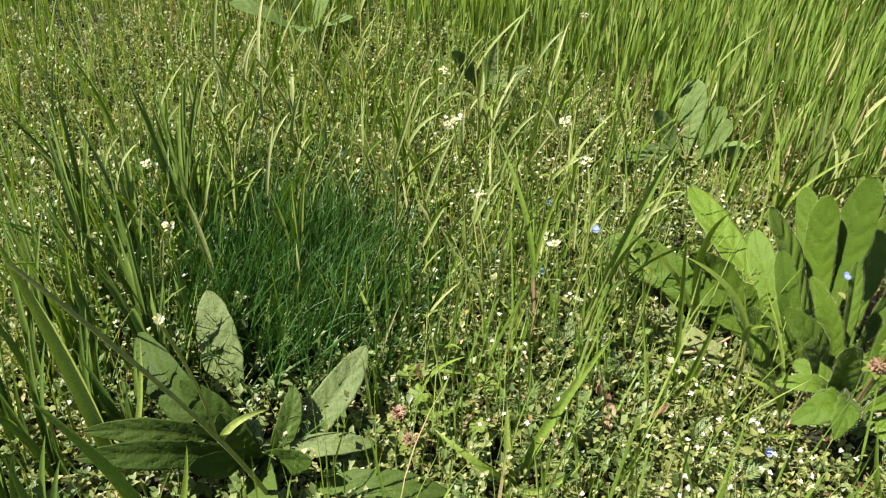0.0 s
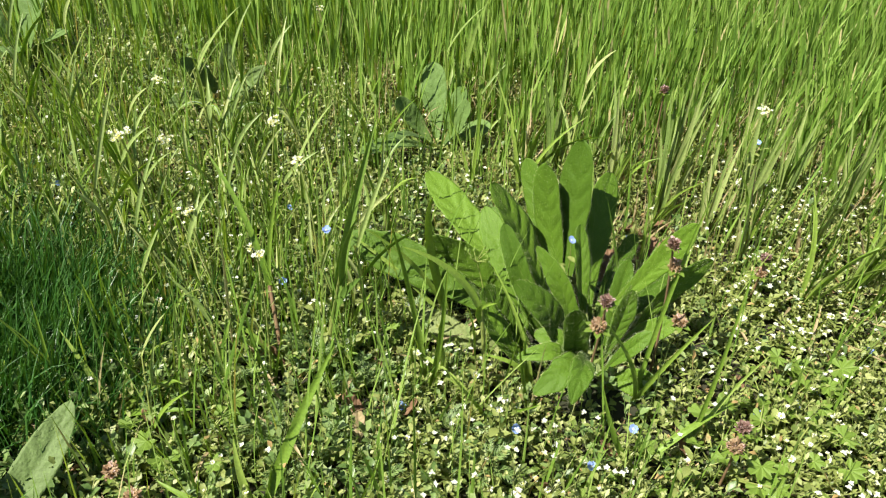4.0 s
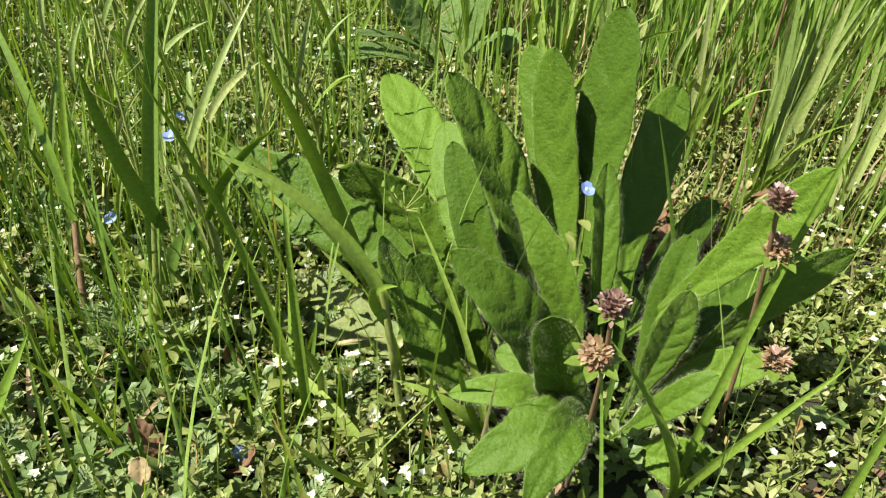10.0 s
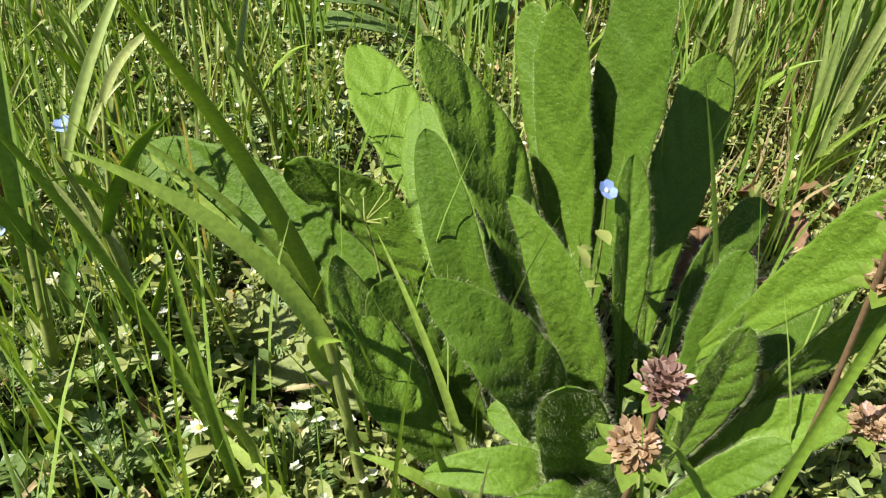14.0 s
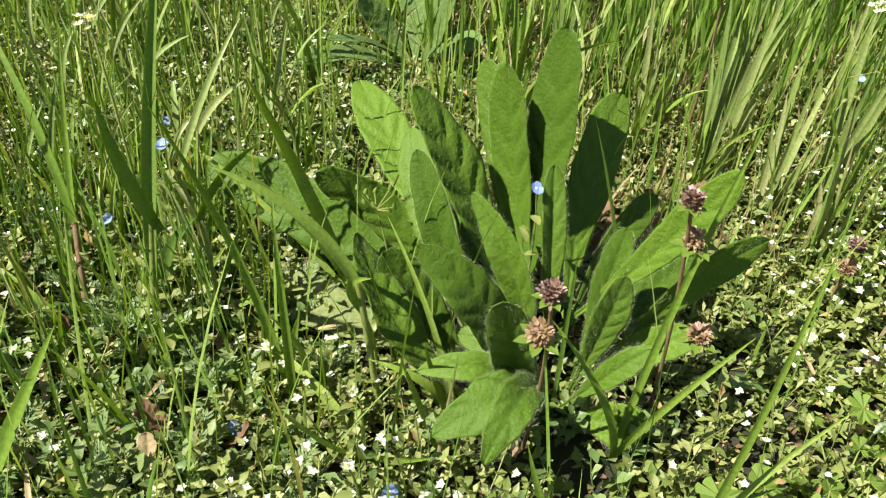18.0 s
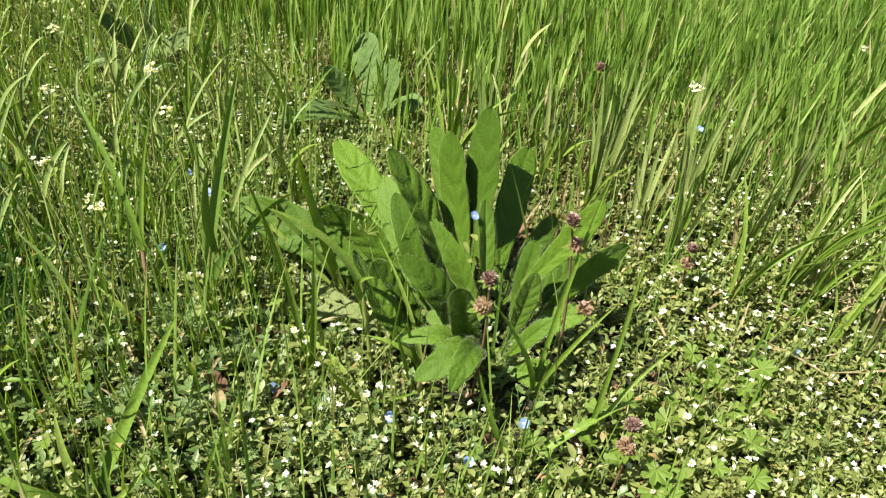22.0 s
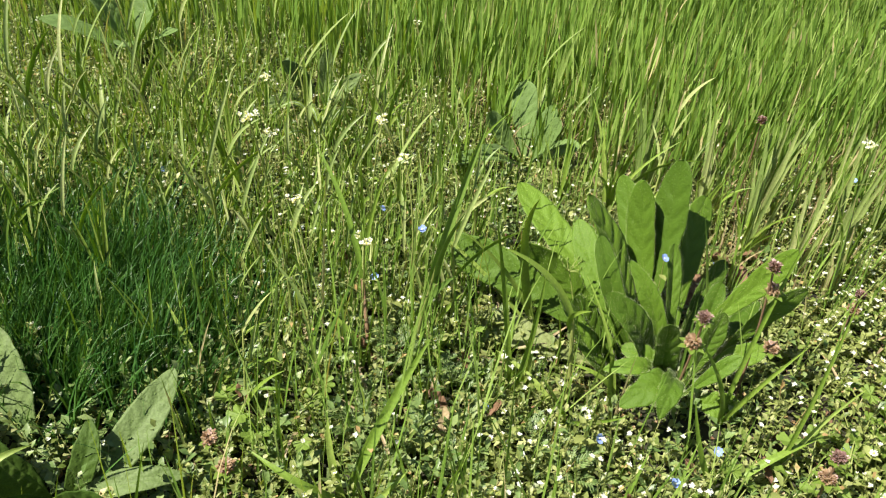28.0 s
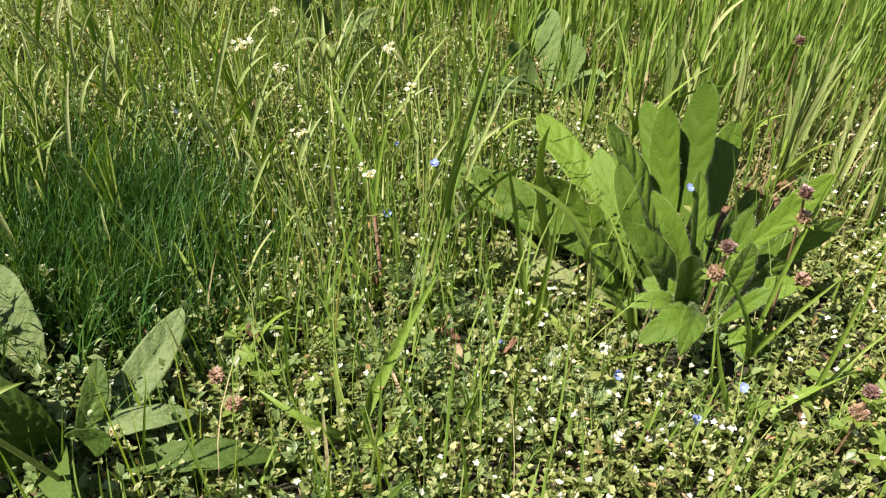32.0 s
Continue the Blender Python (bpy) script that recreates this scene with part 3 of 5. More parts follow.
def build_far_grass():
    rng = np.random.default_rng(6)
    r = 1.9 + 10 * rng.uniform(0, 1, 12000) ** 2
    a = rng.uniform(0, 6.28, 12000)
    x, y = r * np.cos(a), 0.3 + r * np.sin(a)
    V, F = blades(np.stack([x, y, 0 * x], 1), rng.uniform(0, 6.28, len(x)), rng.uniform(0.12, 0.24, len(x)), 0.006 * r ** 0.6, np.abs(rng.normal(0.1, 0.1, len(x))), rng.gamma(1.6, 0.25, len(x)), rng.uniform(0, 6.28, len(x)), 3)
    # the ring of meadow round the near patch, also behind the way of the camera
    r2, a2 = 2.7 * np.sqrt(rng.uniform(0.08, 1, 26000)), rng.uniform(0, 6.28, 26000)
    x2, y2 = r2 * np.cos(a2), 0.2 + r2 * np.sin(a2)
    keep = ((x2 < -1.25) | (x2 > 0.85) | (y2 < -0.47) | (y2 > 0.9)) & ~((x2 > -1.2) & (x2 < 1.6) & (y2 > 0.2) & (y2 < 1.8))
    x2, y2 = x2[keep], y2[keep]
    n2 = len(x2)
    ring = blades(np.stack([x2, y2, 0 * x2], 1), rng.uniform(0, 6.28, n2), rng.uniform(0.06, 0.17, n2), rng.uniform(0.005, 0.012, n2), np.abs(rng.normal(0.25, 0.2, n2)), rng.gamma(1.6, 0.25, n2), rng.uniform(0, 6.28, n2), 3)
    V, F = merge((V, F), ring)
    tagged(new("far_grass", fast_mesh("far_grass", V, F, MAT["tall"])), "tall meadow grass further off", "grass", kind="stuff")


def build_low_grass():
    """Thinner, shorter blades among the herbs, most of them to the left."""
    rng = np.random.default_rng(7)

    def dens(x, y):
        left = soft(-x, 0.1, 0.5) * (1 - 0.8 * spot(x, y, -0.54, -0.045, 0.09))
        return np.clip(0.26 - 0.14 * soft(x, 0.0, 0.08) * soft(-y, -0.14, -0.06) + 0.55 * spot(x, y, -0.28, 0.04, 0.13) + 0.6 * left * (0.5 + 0.5 * wave(x, y, 10, 1.0)) + 0.35 * soft(x, 0.3, 0.6), 0, 1) * (1 - spot(x, y, -0.02, 0.02, 0.10)) * (1 - 0.97 * np.minimum(1, 1.5 * spot(x, y, -0.49, -0.205, 0.11)))

    x, y = scatter(rng, -1.7, 0.9, -0.45, 0.9, 36000, dens)
    n = len(x)
    az = rng.uniform(0, 6.28, n)
    ln = np.clip(rng.gamma(5.0, 0.017, n) * (1 - 0.25 * soft(-x, 0.25, 0.6)), 0.03, 0.19)
    V, F = blades(on_soil(x, y), az, ln, rng.uniform(0.0016, 0.0044, n) * rng.uniform(0.6, 1.0, n), np.abs(rng.normal(0.13, 0.13, n)), rng.gamma(1.3, 0.14, n), rng.uniform(0, 6.28, n), 5)
    tagged(new("low_grass", fast_mesh("low_grass", V, F, MAT["tall"])), "thin mixed grass blades among low herbs", "grass", kind="stuff")


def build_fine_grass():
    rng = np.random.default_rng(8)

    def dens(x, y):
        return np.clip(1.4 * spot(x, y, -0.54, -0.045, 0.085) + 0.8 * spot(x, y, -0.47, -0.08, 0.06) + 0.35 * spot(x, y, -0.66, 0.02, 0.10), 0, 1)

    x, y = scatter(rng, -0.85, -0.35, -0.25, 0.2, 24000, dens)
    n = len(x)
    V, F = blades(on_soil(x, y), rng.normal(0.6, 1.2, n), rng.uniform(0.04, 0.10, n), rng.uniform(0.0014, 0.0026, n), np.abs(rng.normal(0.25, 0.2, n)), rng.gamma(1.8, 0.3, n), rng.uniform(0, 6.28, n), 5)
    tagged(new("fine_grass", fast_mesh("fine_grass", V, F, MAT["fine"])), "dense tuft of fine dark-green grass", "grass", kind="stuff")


def build_herbs():
    """Mats of small leaves: yellowish chickweed to the right and in front, darker cut leaves to the left."""
    rng = np.random.default_rng(9)

    def near(x, y):
        return 1 - 0.85 * soft(np.hypot(x + 0.12 + 0.25 * soft(-x, 0.1, 0.5), y), 0.45, 1.2)

    # thinned round SHADE so that dark soil imitates the rosette's shade
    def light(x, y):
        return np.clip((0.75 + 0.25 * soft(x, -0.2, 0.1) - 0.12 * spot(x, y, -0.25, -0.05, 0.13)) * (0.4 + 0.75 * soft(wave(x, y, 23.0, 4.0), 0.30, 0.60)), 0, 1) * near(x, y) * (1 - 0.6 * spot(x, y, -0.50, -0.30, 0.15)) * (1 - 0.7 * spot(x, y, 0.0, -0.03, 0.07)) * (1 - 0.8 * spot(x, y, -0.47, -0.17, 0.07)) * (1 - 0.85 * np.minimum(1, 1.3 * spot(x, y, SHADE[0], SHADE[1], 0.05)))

    # denser round SHADE: the dark leaf colour deepens the rosette's shade there
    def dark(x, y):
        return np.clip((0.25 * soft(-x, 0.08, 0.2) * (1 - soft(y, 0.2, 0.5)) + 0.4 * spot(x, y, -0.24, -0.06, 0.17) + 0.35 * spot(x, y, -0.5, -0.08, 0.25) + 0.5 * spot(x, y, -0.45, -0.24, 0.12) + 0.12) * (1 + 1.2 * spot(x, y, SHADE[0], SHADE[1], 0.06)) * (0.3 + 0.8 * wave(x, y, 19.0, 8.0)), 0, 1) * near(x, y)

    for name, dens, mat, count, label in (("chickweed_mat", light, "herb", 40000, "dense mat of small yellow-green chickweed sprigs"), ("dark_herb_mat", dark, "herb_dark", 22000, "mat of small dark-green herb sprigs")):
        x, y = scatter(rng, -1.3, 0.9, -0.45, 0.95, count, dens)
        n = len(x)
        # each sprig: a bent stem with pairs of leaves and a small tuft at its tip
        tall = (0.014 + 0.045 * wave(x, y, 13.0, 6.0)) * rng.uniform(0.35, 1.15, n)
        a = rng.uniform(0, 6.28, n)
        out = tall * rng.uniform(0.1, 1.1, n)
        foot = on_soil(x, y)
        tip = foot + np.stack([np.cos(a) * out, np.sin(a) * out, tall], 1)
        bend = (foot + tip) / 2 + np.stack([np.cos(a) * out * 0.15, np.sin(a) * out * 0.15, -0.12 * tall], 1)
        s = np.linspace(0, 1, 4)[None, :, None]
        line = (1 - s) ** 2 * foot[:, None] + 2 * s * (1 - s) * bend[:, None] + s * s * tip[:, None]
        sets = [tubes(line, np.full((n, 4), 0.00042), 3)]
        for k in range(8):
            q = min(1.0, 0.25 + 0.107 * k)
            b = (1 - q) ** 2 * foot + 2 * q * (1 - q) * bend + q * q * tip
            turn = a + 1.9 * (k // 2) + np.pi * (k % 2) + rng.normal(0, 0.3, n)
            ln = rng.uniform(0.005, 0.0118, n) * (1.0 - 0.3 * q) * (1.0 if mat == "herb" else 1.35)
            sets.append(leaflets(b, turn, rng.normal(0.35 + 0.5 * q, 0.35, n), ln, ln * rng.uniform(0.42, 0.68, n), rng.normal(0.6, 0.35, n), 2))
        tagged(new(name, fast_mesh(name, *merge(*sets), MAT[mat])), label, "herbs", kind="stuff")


build_tall_grass()
build_far_grass()
build_low_grass()
build_fine_grass()
build_herbs()


def build_flower_specks():
    """The many small white flowers over the mats, and pale buds between them."""
    rng = np.random.default_rng(12)

    def dens(x, y):
        right = soft(x, 0.06, 0.2) * soft(-y, -0.5, -0.25)
        front = spot(x, y, -0.06, -0.15, 0.12)
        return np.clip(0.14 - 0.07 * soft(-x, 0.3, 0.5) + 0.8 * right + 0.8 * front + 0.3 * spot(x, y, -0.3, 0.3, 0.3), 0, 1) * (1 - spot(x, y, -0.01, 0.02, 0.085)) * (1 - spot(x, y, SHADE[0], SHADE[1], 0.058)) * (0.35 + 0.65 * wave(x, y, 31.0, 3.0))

    for name, count, size, mat, label in (("white_flower_specks", 7500, 0.0031, "petal", "scattered small white chickweed flowers"), ("pale_buds", 8000, 0.0032, "herb", "pale yellow-green buds and leaf tips")):
        x, y = scatter(rng, -1.0, 0.75, -0.3, 0.6, count, dens)
        n = len(x)
        h = 0.018 + 0.035 * wave(x, y, 13.0, 6.0) * rng.uniform(0.5, 1.0, n) + 0.01 * rng.uniform(0, 1, n)
        c, f = on_soil(x, y, h), []
        for k in range(5):
            f.append(leaflets(c, 2 * np.pi * k / 5 + rng.uniform(0, 0.4, n), rng.normal(0.5, 0.3, n), size * rng.uniform(0.7, 1.1, n), size * 0.75 * np.ones(n), np.full(n, 0.3), 2))
        tagged(new(name, fast_mesh(name, *merge(*f), MAT[mat])), label, "flowers", kind="stuff")


build_flower_specks()


def build_litter():
    """Small dead bits, mossy leaves and dry stems over the soil."""
    rng = np.random.default_rng(14)
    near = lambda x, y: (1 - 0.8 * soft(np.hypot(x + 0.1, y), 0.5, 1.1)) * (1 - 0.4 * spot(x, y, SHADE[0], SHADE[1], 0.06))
    for name, count, mat, up, label in (("litter", 11000, "brown", 0.0, "small brown bits of dead leaf on the soil"), ("moss", 60000, "moss", 0.35, "small green leaves close to the soil"), ("dry_bits", 6000, "straw", 0.1, "short bits of dry straw on the soil")):
        x, y = scatter(rng, -1.0, 0.75, -0.4, 0.75, count, near)
        n = len(x)
        ln = rng.uniform(0.003, 0.008, n) * {"dry_bits": 2.2, "moss": 1.25}.get(name, 1.0)
        V, F = leaflets(on_soil(x, y, rng.uniform(0.0005, 0.014 if name == "moss" else 0.006, n)), rng.uniform(0, 6.28, n), rng.normal(up, 0.3, n), ln, ln * (0.12 if name == "dry_bits" else 0.6) * rng.uniform(0.7, 1.3, n), rng.normal(0.2, 0.5, n), 2)
        tagged(new(name, fast_mesh(name, V, F, MAT[mat])), label, "litter", kind="stuff")
    # dry stems at the foot of the tall grass
    x, y = scatter(rng, -0.3, 0.75, 0.12, 0.7, 5200, lambda x, y: 0.8 * tall_density(x, y) * (1 - 0.6 * soft(y, 0.4, 0.65)) + 0.8 * spot(x, y, 0.08, 0.19, 0.08) + 0.7 * spot(x, y, 0.38, 0.08, 0.08))
    n = len(x)
    V, F = blades(on_soil(x, y), rng.uniform(0, 6.28, n), rng.uniform(0.03, 0.085, n), rng.uniform(0.0016, 0.0032, n), np.abs(rng.normal(0.3, 0.25, n)), rng.gamma(1.5, 0.2, n), rng.uniform(0, 6.28, n), 3)
    tagged(new("dry_stems", fast_mesh("dry_stems", V, F, MAT["straw"])), "dry straw-coloured stems at the foot of the grass", "straw", kind="stuff")


build_litter()


# ---- grasses that stand one by one near the plant ----
def arc_blade(owner, foot, mid, tip, width, face=(0.1, -0.8, 0.5), name="blade", mat="near_grass", label="", fold=0.35, base=0.6, n=16):
    """One grass blade along foot - mid - tip, its flat side turned to the direction face, with a keel and real thickness."""
    c = curve_points(foot, mid, tip, n)
    t = np.gradient(c, axis=0)
    t /= np.linalg.norm(t, axis=1, keepdims=True)
    nor = np.array(face, float)[None] - t * (t @ np.array(face, float))[:, None]
    nor /= np.linalg.norm(nor, axis=1, keepdims=True) + 1e-9
    sid = np.cross(t, nor)
    s = np.linspace(0, 1, n)
    w = 0.5 * width * np.minimum(1, base + (1 - base) * s / 0.3) * np.clip(1 - s ** 2.2, 0.0, 1) ** 0.8 + 0.00012
    v = np.array([-1.0, -0.5, 0.0, 0.5, 1.0])
    top = c[:, None] + sid[:, None] * (v[None] * w[:, None])[..., None] + nor[:, None] * (fold * w[:, None] * np.abs(v)[None])[..., None]
    low = top - nor[:, None] * np.array([0.0001, 0.0003, 0.0006, 0.0003, 0.0001])[None, :, None]
    F = grid_faces(1, n, 5)
    return part(name, fast_mesh(name, np.concatenate([top.reshape(-1, 3), low.reshape(-1, 3)]), np.concatenate([F, F[:, ::-1] + n * 5]), MAT[mat]), owner, label)


def stalk(owner, foot, mid, tip, r0=0.0012, r1=0.0008, mat="stem", name="stem", label="", n=12):
    c = curve_points(foot, mid, tip, n)
    return part(name, fast_mesh(name, *tubes(c[None], np.linspace(r0, r1, n)[None], 7), MAT[mat]), owner, label)


def grass_plant(label, foot):
    return thing("grass_plant", label, "grass", foot, "single tall grasses round the plant")


def rel(o, *ps):
    return [tuple(np.array(p) - np.array(o)) for p in ps]


# upright culm with a long flat blade, beside the left leaves
o = (-0.243, -0.020, 0.0)
g = grass_plant("tall green grass culm with a long upright blade", o)
stalk(g, *rel(o, o, (-0.236, -0.016, 0.055), (-0.228, -0.015, 0.108)), 0.0026, 0.0022, name="culm")
arc_blade(g, *rel(o, (-0.236, -0.016, 0.055), (-0.217, -0.015, 0.165), (-0.199, -0.014, 0.246)), 0.0085, fold=0.7, mat="clump_grass")
arc_blade(g, *rel(o, (-0.228, -0.012, 0.085), (-0.222, -0.040, 0.140), (-0.205, -0.072, 0.198)), 0.0075, (0.5, -0.7, 0.5), mat="clump_grass")
arc_blade(g, *rel(o, (-0.243, 0.002, 0.035), (-0.230, -0.002, 0.066), (-0.211, -0.005, 0.092)), 0.0085, (0.3, -0.5, 0.8), mat="clump_grass")
# red-stemmed grass further left
o = (-0.280, -0.027, 0.0)
g = grass_plant("grass with a reddish lower stem and green blades", o)
stalk(g, *rel(o, o, (-0.288, -0.010, 0.03), (-0.297, 0.010, 0.061)), 0.0021, 0.0018, "red_stem", "culm", "dark reddish culm")
arc_blade(g, *rel(o, (-0.297, 0.010, 0.061), (-0.318, 0.028, 0.12), (-0.355, 0.055, 0.17)), 0.0055, base=0.8)
arc_blade(g, *rel(o, (-0.297, 0.010, 0.061), (-0.297 + 0.004, 0.010 + 0.01, 0.061 + 0.06), (-0.297 + 0.02, 0.010 + 0.005, 0.061 + 0.12)), 0.004)
arc_blade(g, *rel(o, (-0.280, -0.027, 0.0), (-0.280 - 0.02, -0.027 - 0.005, 0.035), (-0.280 - 0.04, -0.027 + 0.0, 0.05)), 0.006, (0.2, -0.6, 0.8))
# bold blades that lean over the left leaves
o = (-0.098, -0.044, 0.0)
g = grass_plant("sturdy grass with a pale culm and broad leaning blades", o)
stalk(g, *rel(o, o, (-0.104, -0.043, 0.05), (-0.111, -0.042, 0.1)), 0.0020, 0.0018, name="culm", label="pale green culm")
arc_blade(g, *rel(o, (-0.109, -0.042, 0.09), (-0.130, -0.042, 0.127), (-0.175, -0.050, 0.160)), 0.0062, (0.3, -0.6, 0.7), base=0.8)
arc_blade(g, *rel(o, (-0.108, -0.042, 0.08), (-0.112, -0.05, 0.105), (-0.10, -0.06, 0.12)), 0.005)
o = (-0.132, 0.041, 0.0)
g = grass_plant("grass with one long blade arching over the rosette", o)
arc_blade(g, *rel(o, o, (-0.157, 0.012, 0.120), (-0.154, -0.048, 0.205)), 0.0085, base=0.5)
arc_blade(g, *rel(o, o, (-0.17, 0.03, 0.08), (-0.215, 0.02, 0.125)), 0.0050)
arc_blade(g, *rel(o, o, (-0.19, 0.05, 0.06), (-0.25, 0.06, 0.10)), 0.0045)
o = (-0.148, -0.044, 0.0)
g = grass_plant("slender grass with narrow crossing blades", o)
arc_blade(g, *rel(o, o, (-0.166, -0.049, 0.105), (-0.182, -0.074, 0.200)), 0.0048, base=0.9)
arc_blade(g, *rel(o, o, (-0.141, -0.063, 0.09), (-0.140, -0.068, 0.157)), 0.0052)
arc_blade(g, *rel(o, o, (-0.138, -0.05, 0.05), (-0.150, -0.06, 0.085)), 0.005)
o = (-0.058, -0.036, 0.0)
g = grass_plant("narrow grass blade rising through the rosette", o)
arc_blade(g, *rel(o, o, (-0.078, -0.029, 0.076), (-0.103, -0.014, 0.120)), 0.0036, base=0.9)
arc_blade(g, *rel(o, o, (-0.068, -0.045, 0.04), (-0.074, -0.06, 0.085)), 0.0040)
arc_blade(g, *rel(o, o, (-0.085, -0.045, 0.045), (-0.105, -0.045, 0.05)), 0.006, (0, -0.4, 0.9))
o = (-0.104, -0.064, 0.0)
g = grass_plant("low leaning grass blades in front of the rosette", o)
arc_blade(g, *rel(o, o, (-0.132, -0.052, 0.03), (-0.167, -0.038, 0.045)), 0.006, (0.2, -0.6, 0.8))
arc_blade(g, *rel(o, (-0.061, -0.06, 0), (-0.072, -0.070, 0.05), (-0.081, -0.083, 0.098)), 0.0038)
arc_blade(g, *rel(o, o, (-0.082, -0.088, 0.03), (-0.06, -0.10, 0.055)), 0.0045)
arc_blade(g, *rel(o, o, (-0.11, -0.1, 0.05), (-0.135, -0.115, 0.10)), 0.0035)
o = (0.030, -0.042, 0.0)
g = grass_plant("grass blades leaning out past the flower heads", o)
arc_blade(g, *rel(o, o, (0.040, -0.024, 0.10), (0.056, -0.008, 0.200)), 0.0045, base=0.8)
arc_blade(g, *rel(o, o, (0.044, -0.052, 0.06), (0.075, -0.04, 0.105)), 0.0048)
arc_blade(g, *rel(o, o, (0.012, -0.06, 0.07), (-0.018, -0.062, 0.115)), 0.0045)
o = (0.066, -0.092, 0.0)
g = grass_plant("grass blades with downy sheaths in front of the rosette", o)
arc_blade(g, *rel(o, o, (0.069, -0.090, 0.09), (0.072, -0.078, 0.182)), 0.0042)
arc_blade(g, *rel(o, o, (0.088, -0.080, 0.06), (0.12, -0.06, 0.09)), 0.004)
arc_blade(g, *rel(o, (0.02, -0.115, 0.005), (0.055, -0.1, 0.035), (0.098, -0.075, 0.045)), 0.0065, (0, -0.3, 0.9), base=0.8)
arc_blade(g, *rel(o, (0.02, -0.115, 0.0), (-0.005, -0.12, 0.05), (-0.022, -0.118, 0.1)), 0.005)
# the bright blade seen in front at the start and the end
o = (-0.262, -0.182, 0.0)
g = grass_plant("bright yellow-green grass with a long broad blade", o)
arc_blade(g, *rel(o, o, (-0.245, -0.150, 0.05), (-0.215, -0.118, 0.12)), 0.009, base=0.5)
arc_blade(g, *rel(o, o, (-0.272, -0.18, 0.04), (-0.278, -0.17, 0.075)), 0.007)
arc_blade(g, *rel(o, o, (-0.288, -0.20, 0.035), (-0.33, -0.19, 0.05)), 0.007, (0, -0.4, 0.9))
arc_blade(g, *rel(o, o, (-0.238, -0.2, 0.03), (-0.215, -0.19, 0.06)), 0.006)
o = (-0.400, -0.100, 0.0)
g = grass_plant("short grass with pointed leaning blades", o)
arc_blade(g, *rel(o, o, (-0.418, -0.092, 0.04), (-0.440, -0.080, 0.075)), 0.006)
arc_blade(g, *rel(o, o, (-0.37, -0.1, 0.035), (-0.35, -0.085, 0.04)), 0.006)
arc_blade(g, *rel(o, o, (-0.36, -0.115, 0.03), (-0.325, -0.11, 0.03)), 0.0065, (0, -0.3, 0.9))


# pale flat blade over the fine grass
o = (-0.600, -0.075, 0.0)
g = grass_plant("pale flat grass blade standing over fine grass", o)
arc_blade(g, *rel(o, o, (-0.594, -0.080, 0.060), (-0.606, -0.080, 0.125)), 0.0090, mat="pale_grass", base=1.0)
arc_blade(g, *rel(o, o, (-0.615, -0.085, 0.05), (-0.640, -0.09, 0.10)), 0.005, mat="clump_grass")

# broad blades close to the left rosette and the tall clump behind it
o = (-0.545, -0.290, 0.0)
g = grass_plant("broad dark-green grass blades beside the drooping rosette", o)
arc_blade(g, *rel(o, o, (-0.556, -0.292, 0.14), (-0.560, -0.305, 0.258)), 0.011, (0.4, -0.7, 0.5), base=0.8)
arc_blade(g, *rel(o, o, (-0.575, -0.27, 0.09), (-0.61, -0.255, 0.15)), 0.008)
arc_blade(g, *rel(o, o, (-0.53, -0.27, 0.07), (-0.53, -0.25, 0.13)), 0.006)
o = (-0.478, -0.328, 0.0)
g = grass_plant("bright curled grass blade beside the drooping rosette", o)
arc_blade(g, *rel(o, o, (-0.504, -0.338, 0.125), (-0.528, -0.346, 0.172)), 0.010, (0.4, -0.6, 0.7), base=0.9)
arc_blade(g, *rel(o, o, (-0.47, -0.31, 0.05), (-0.465, -0.30, 0.10)), 0.006)
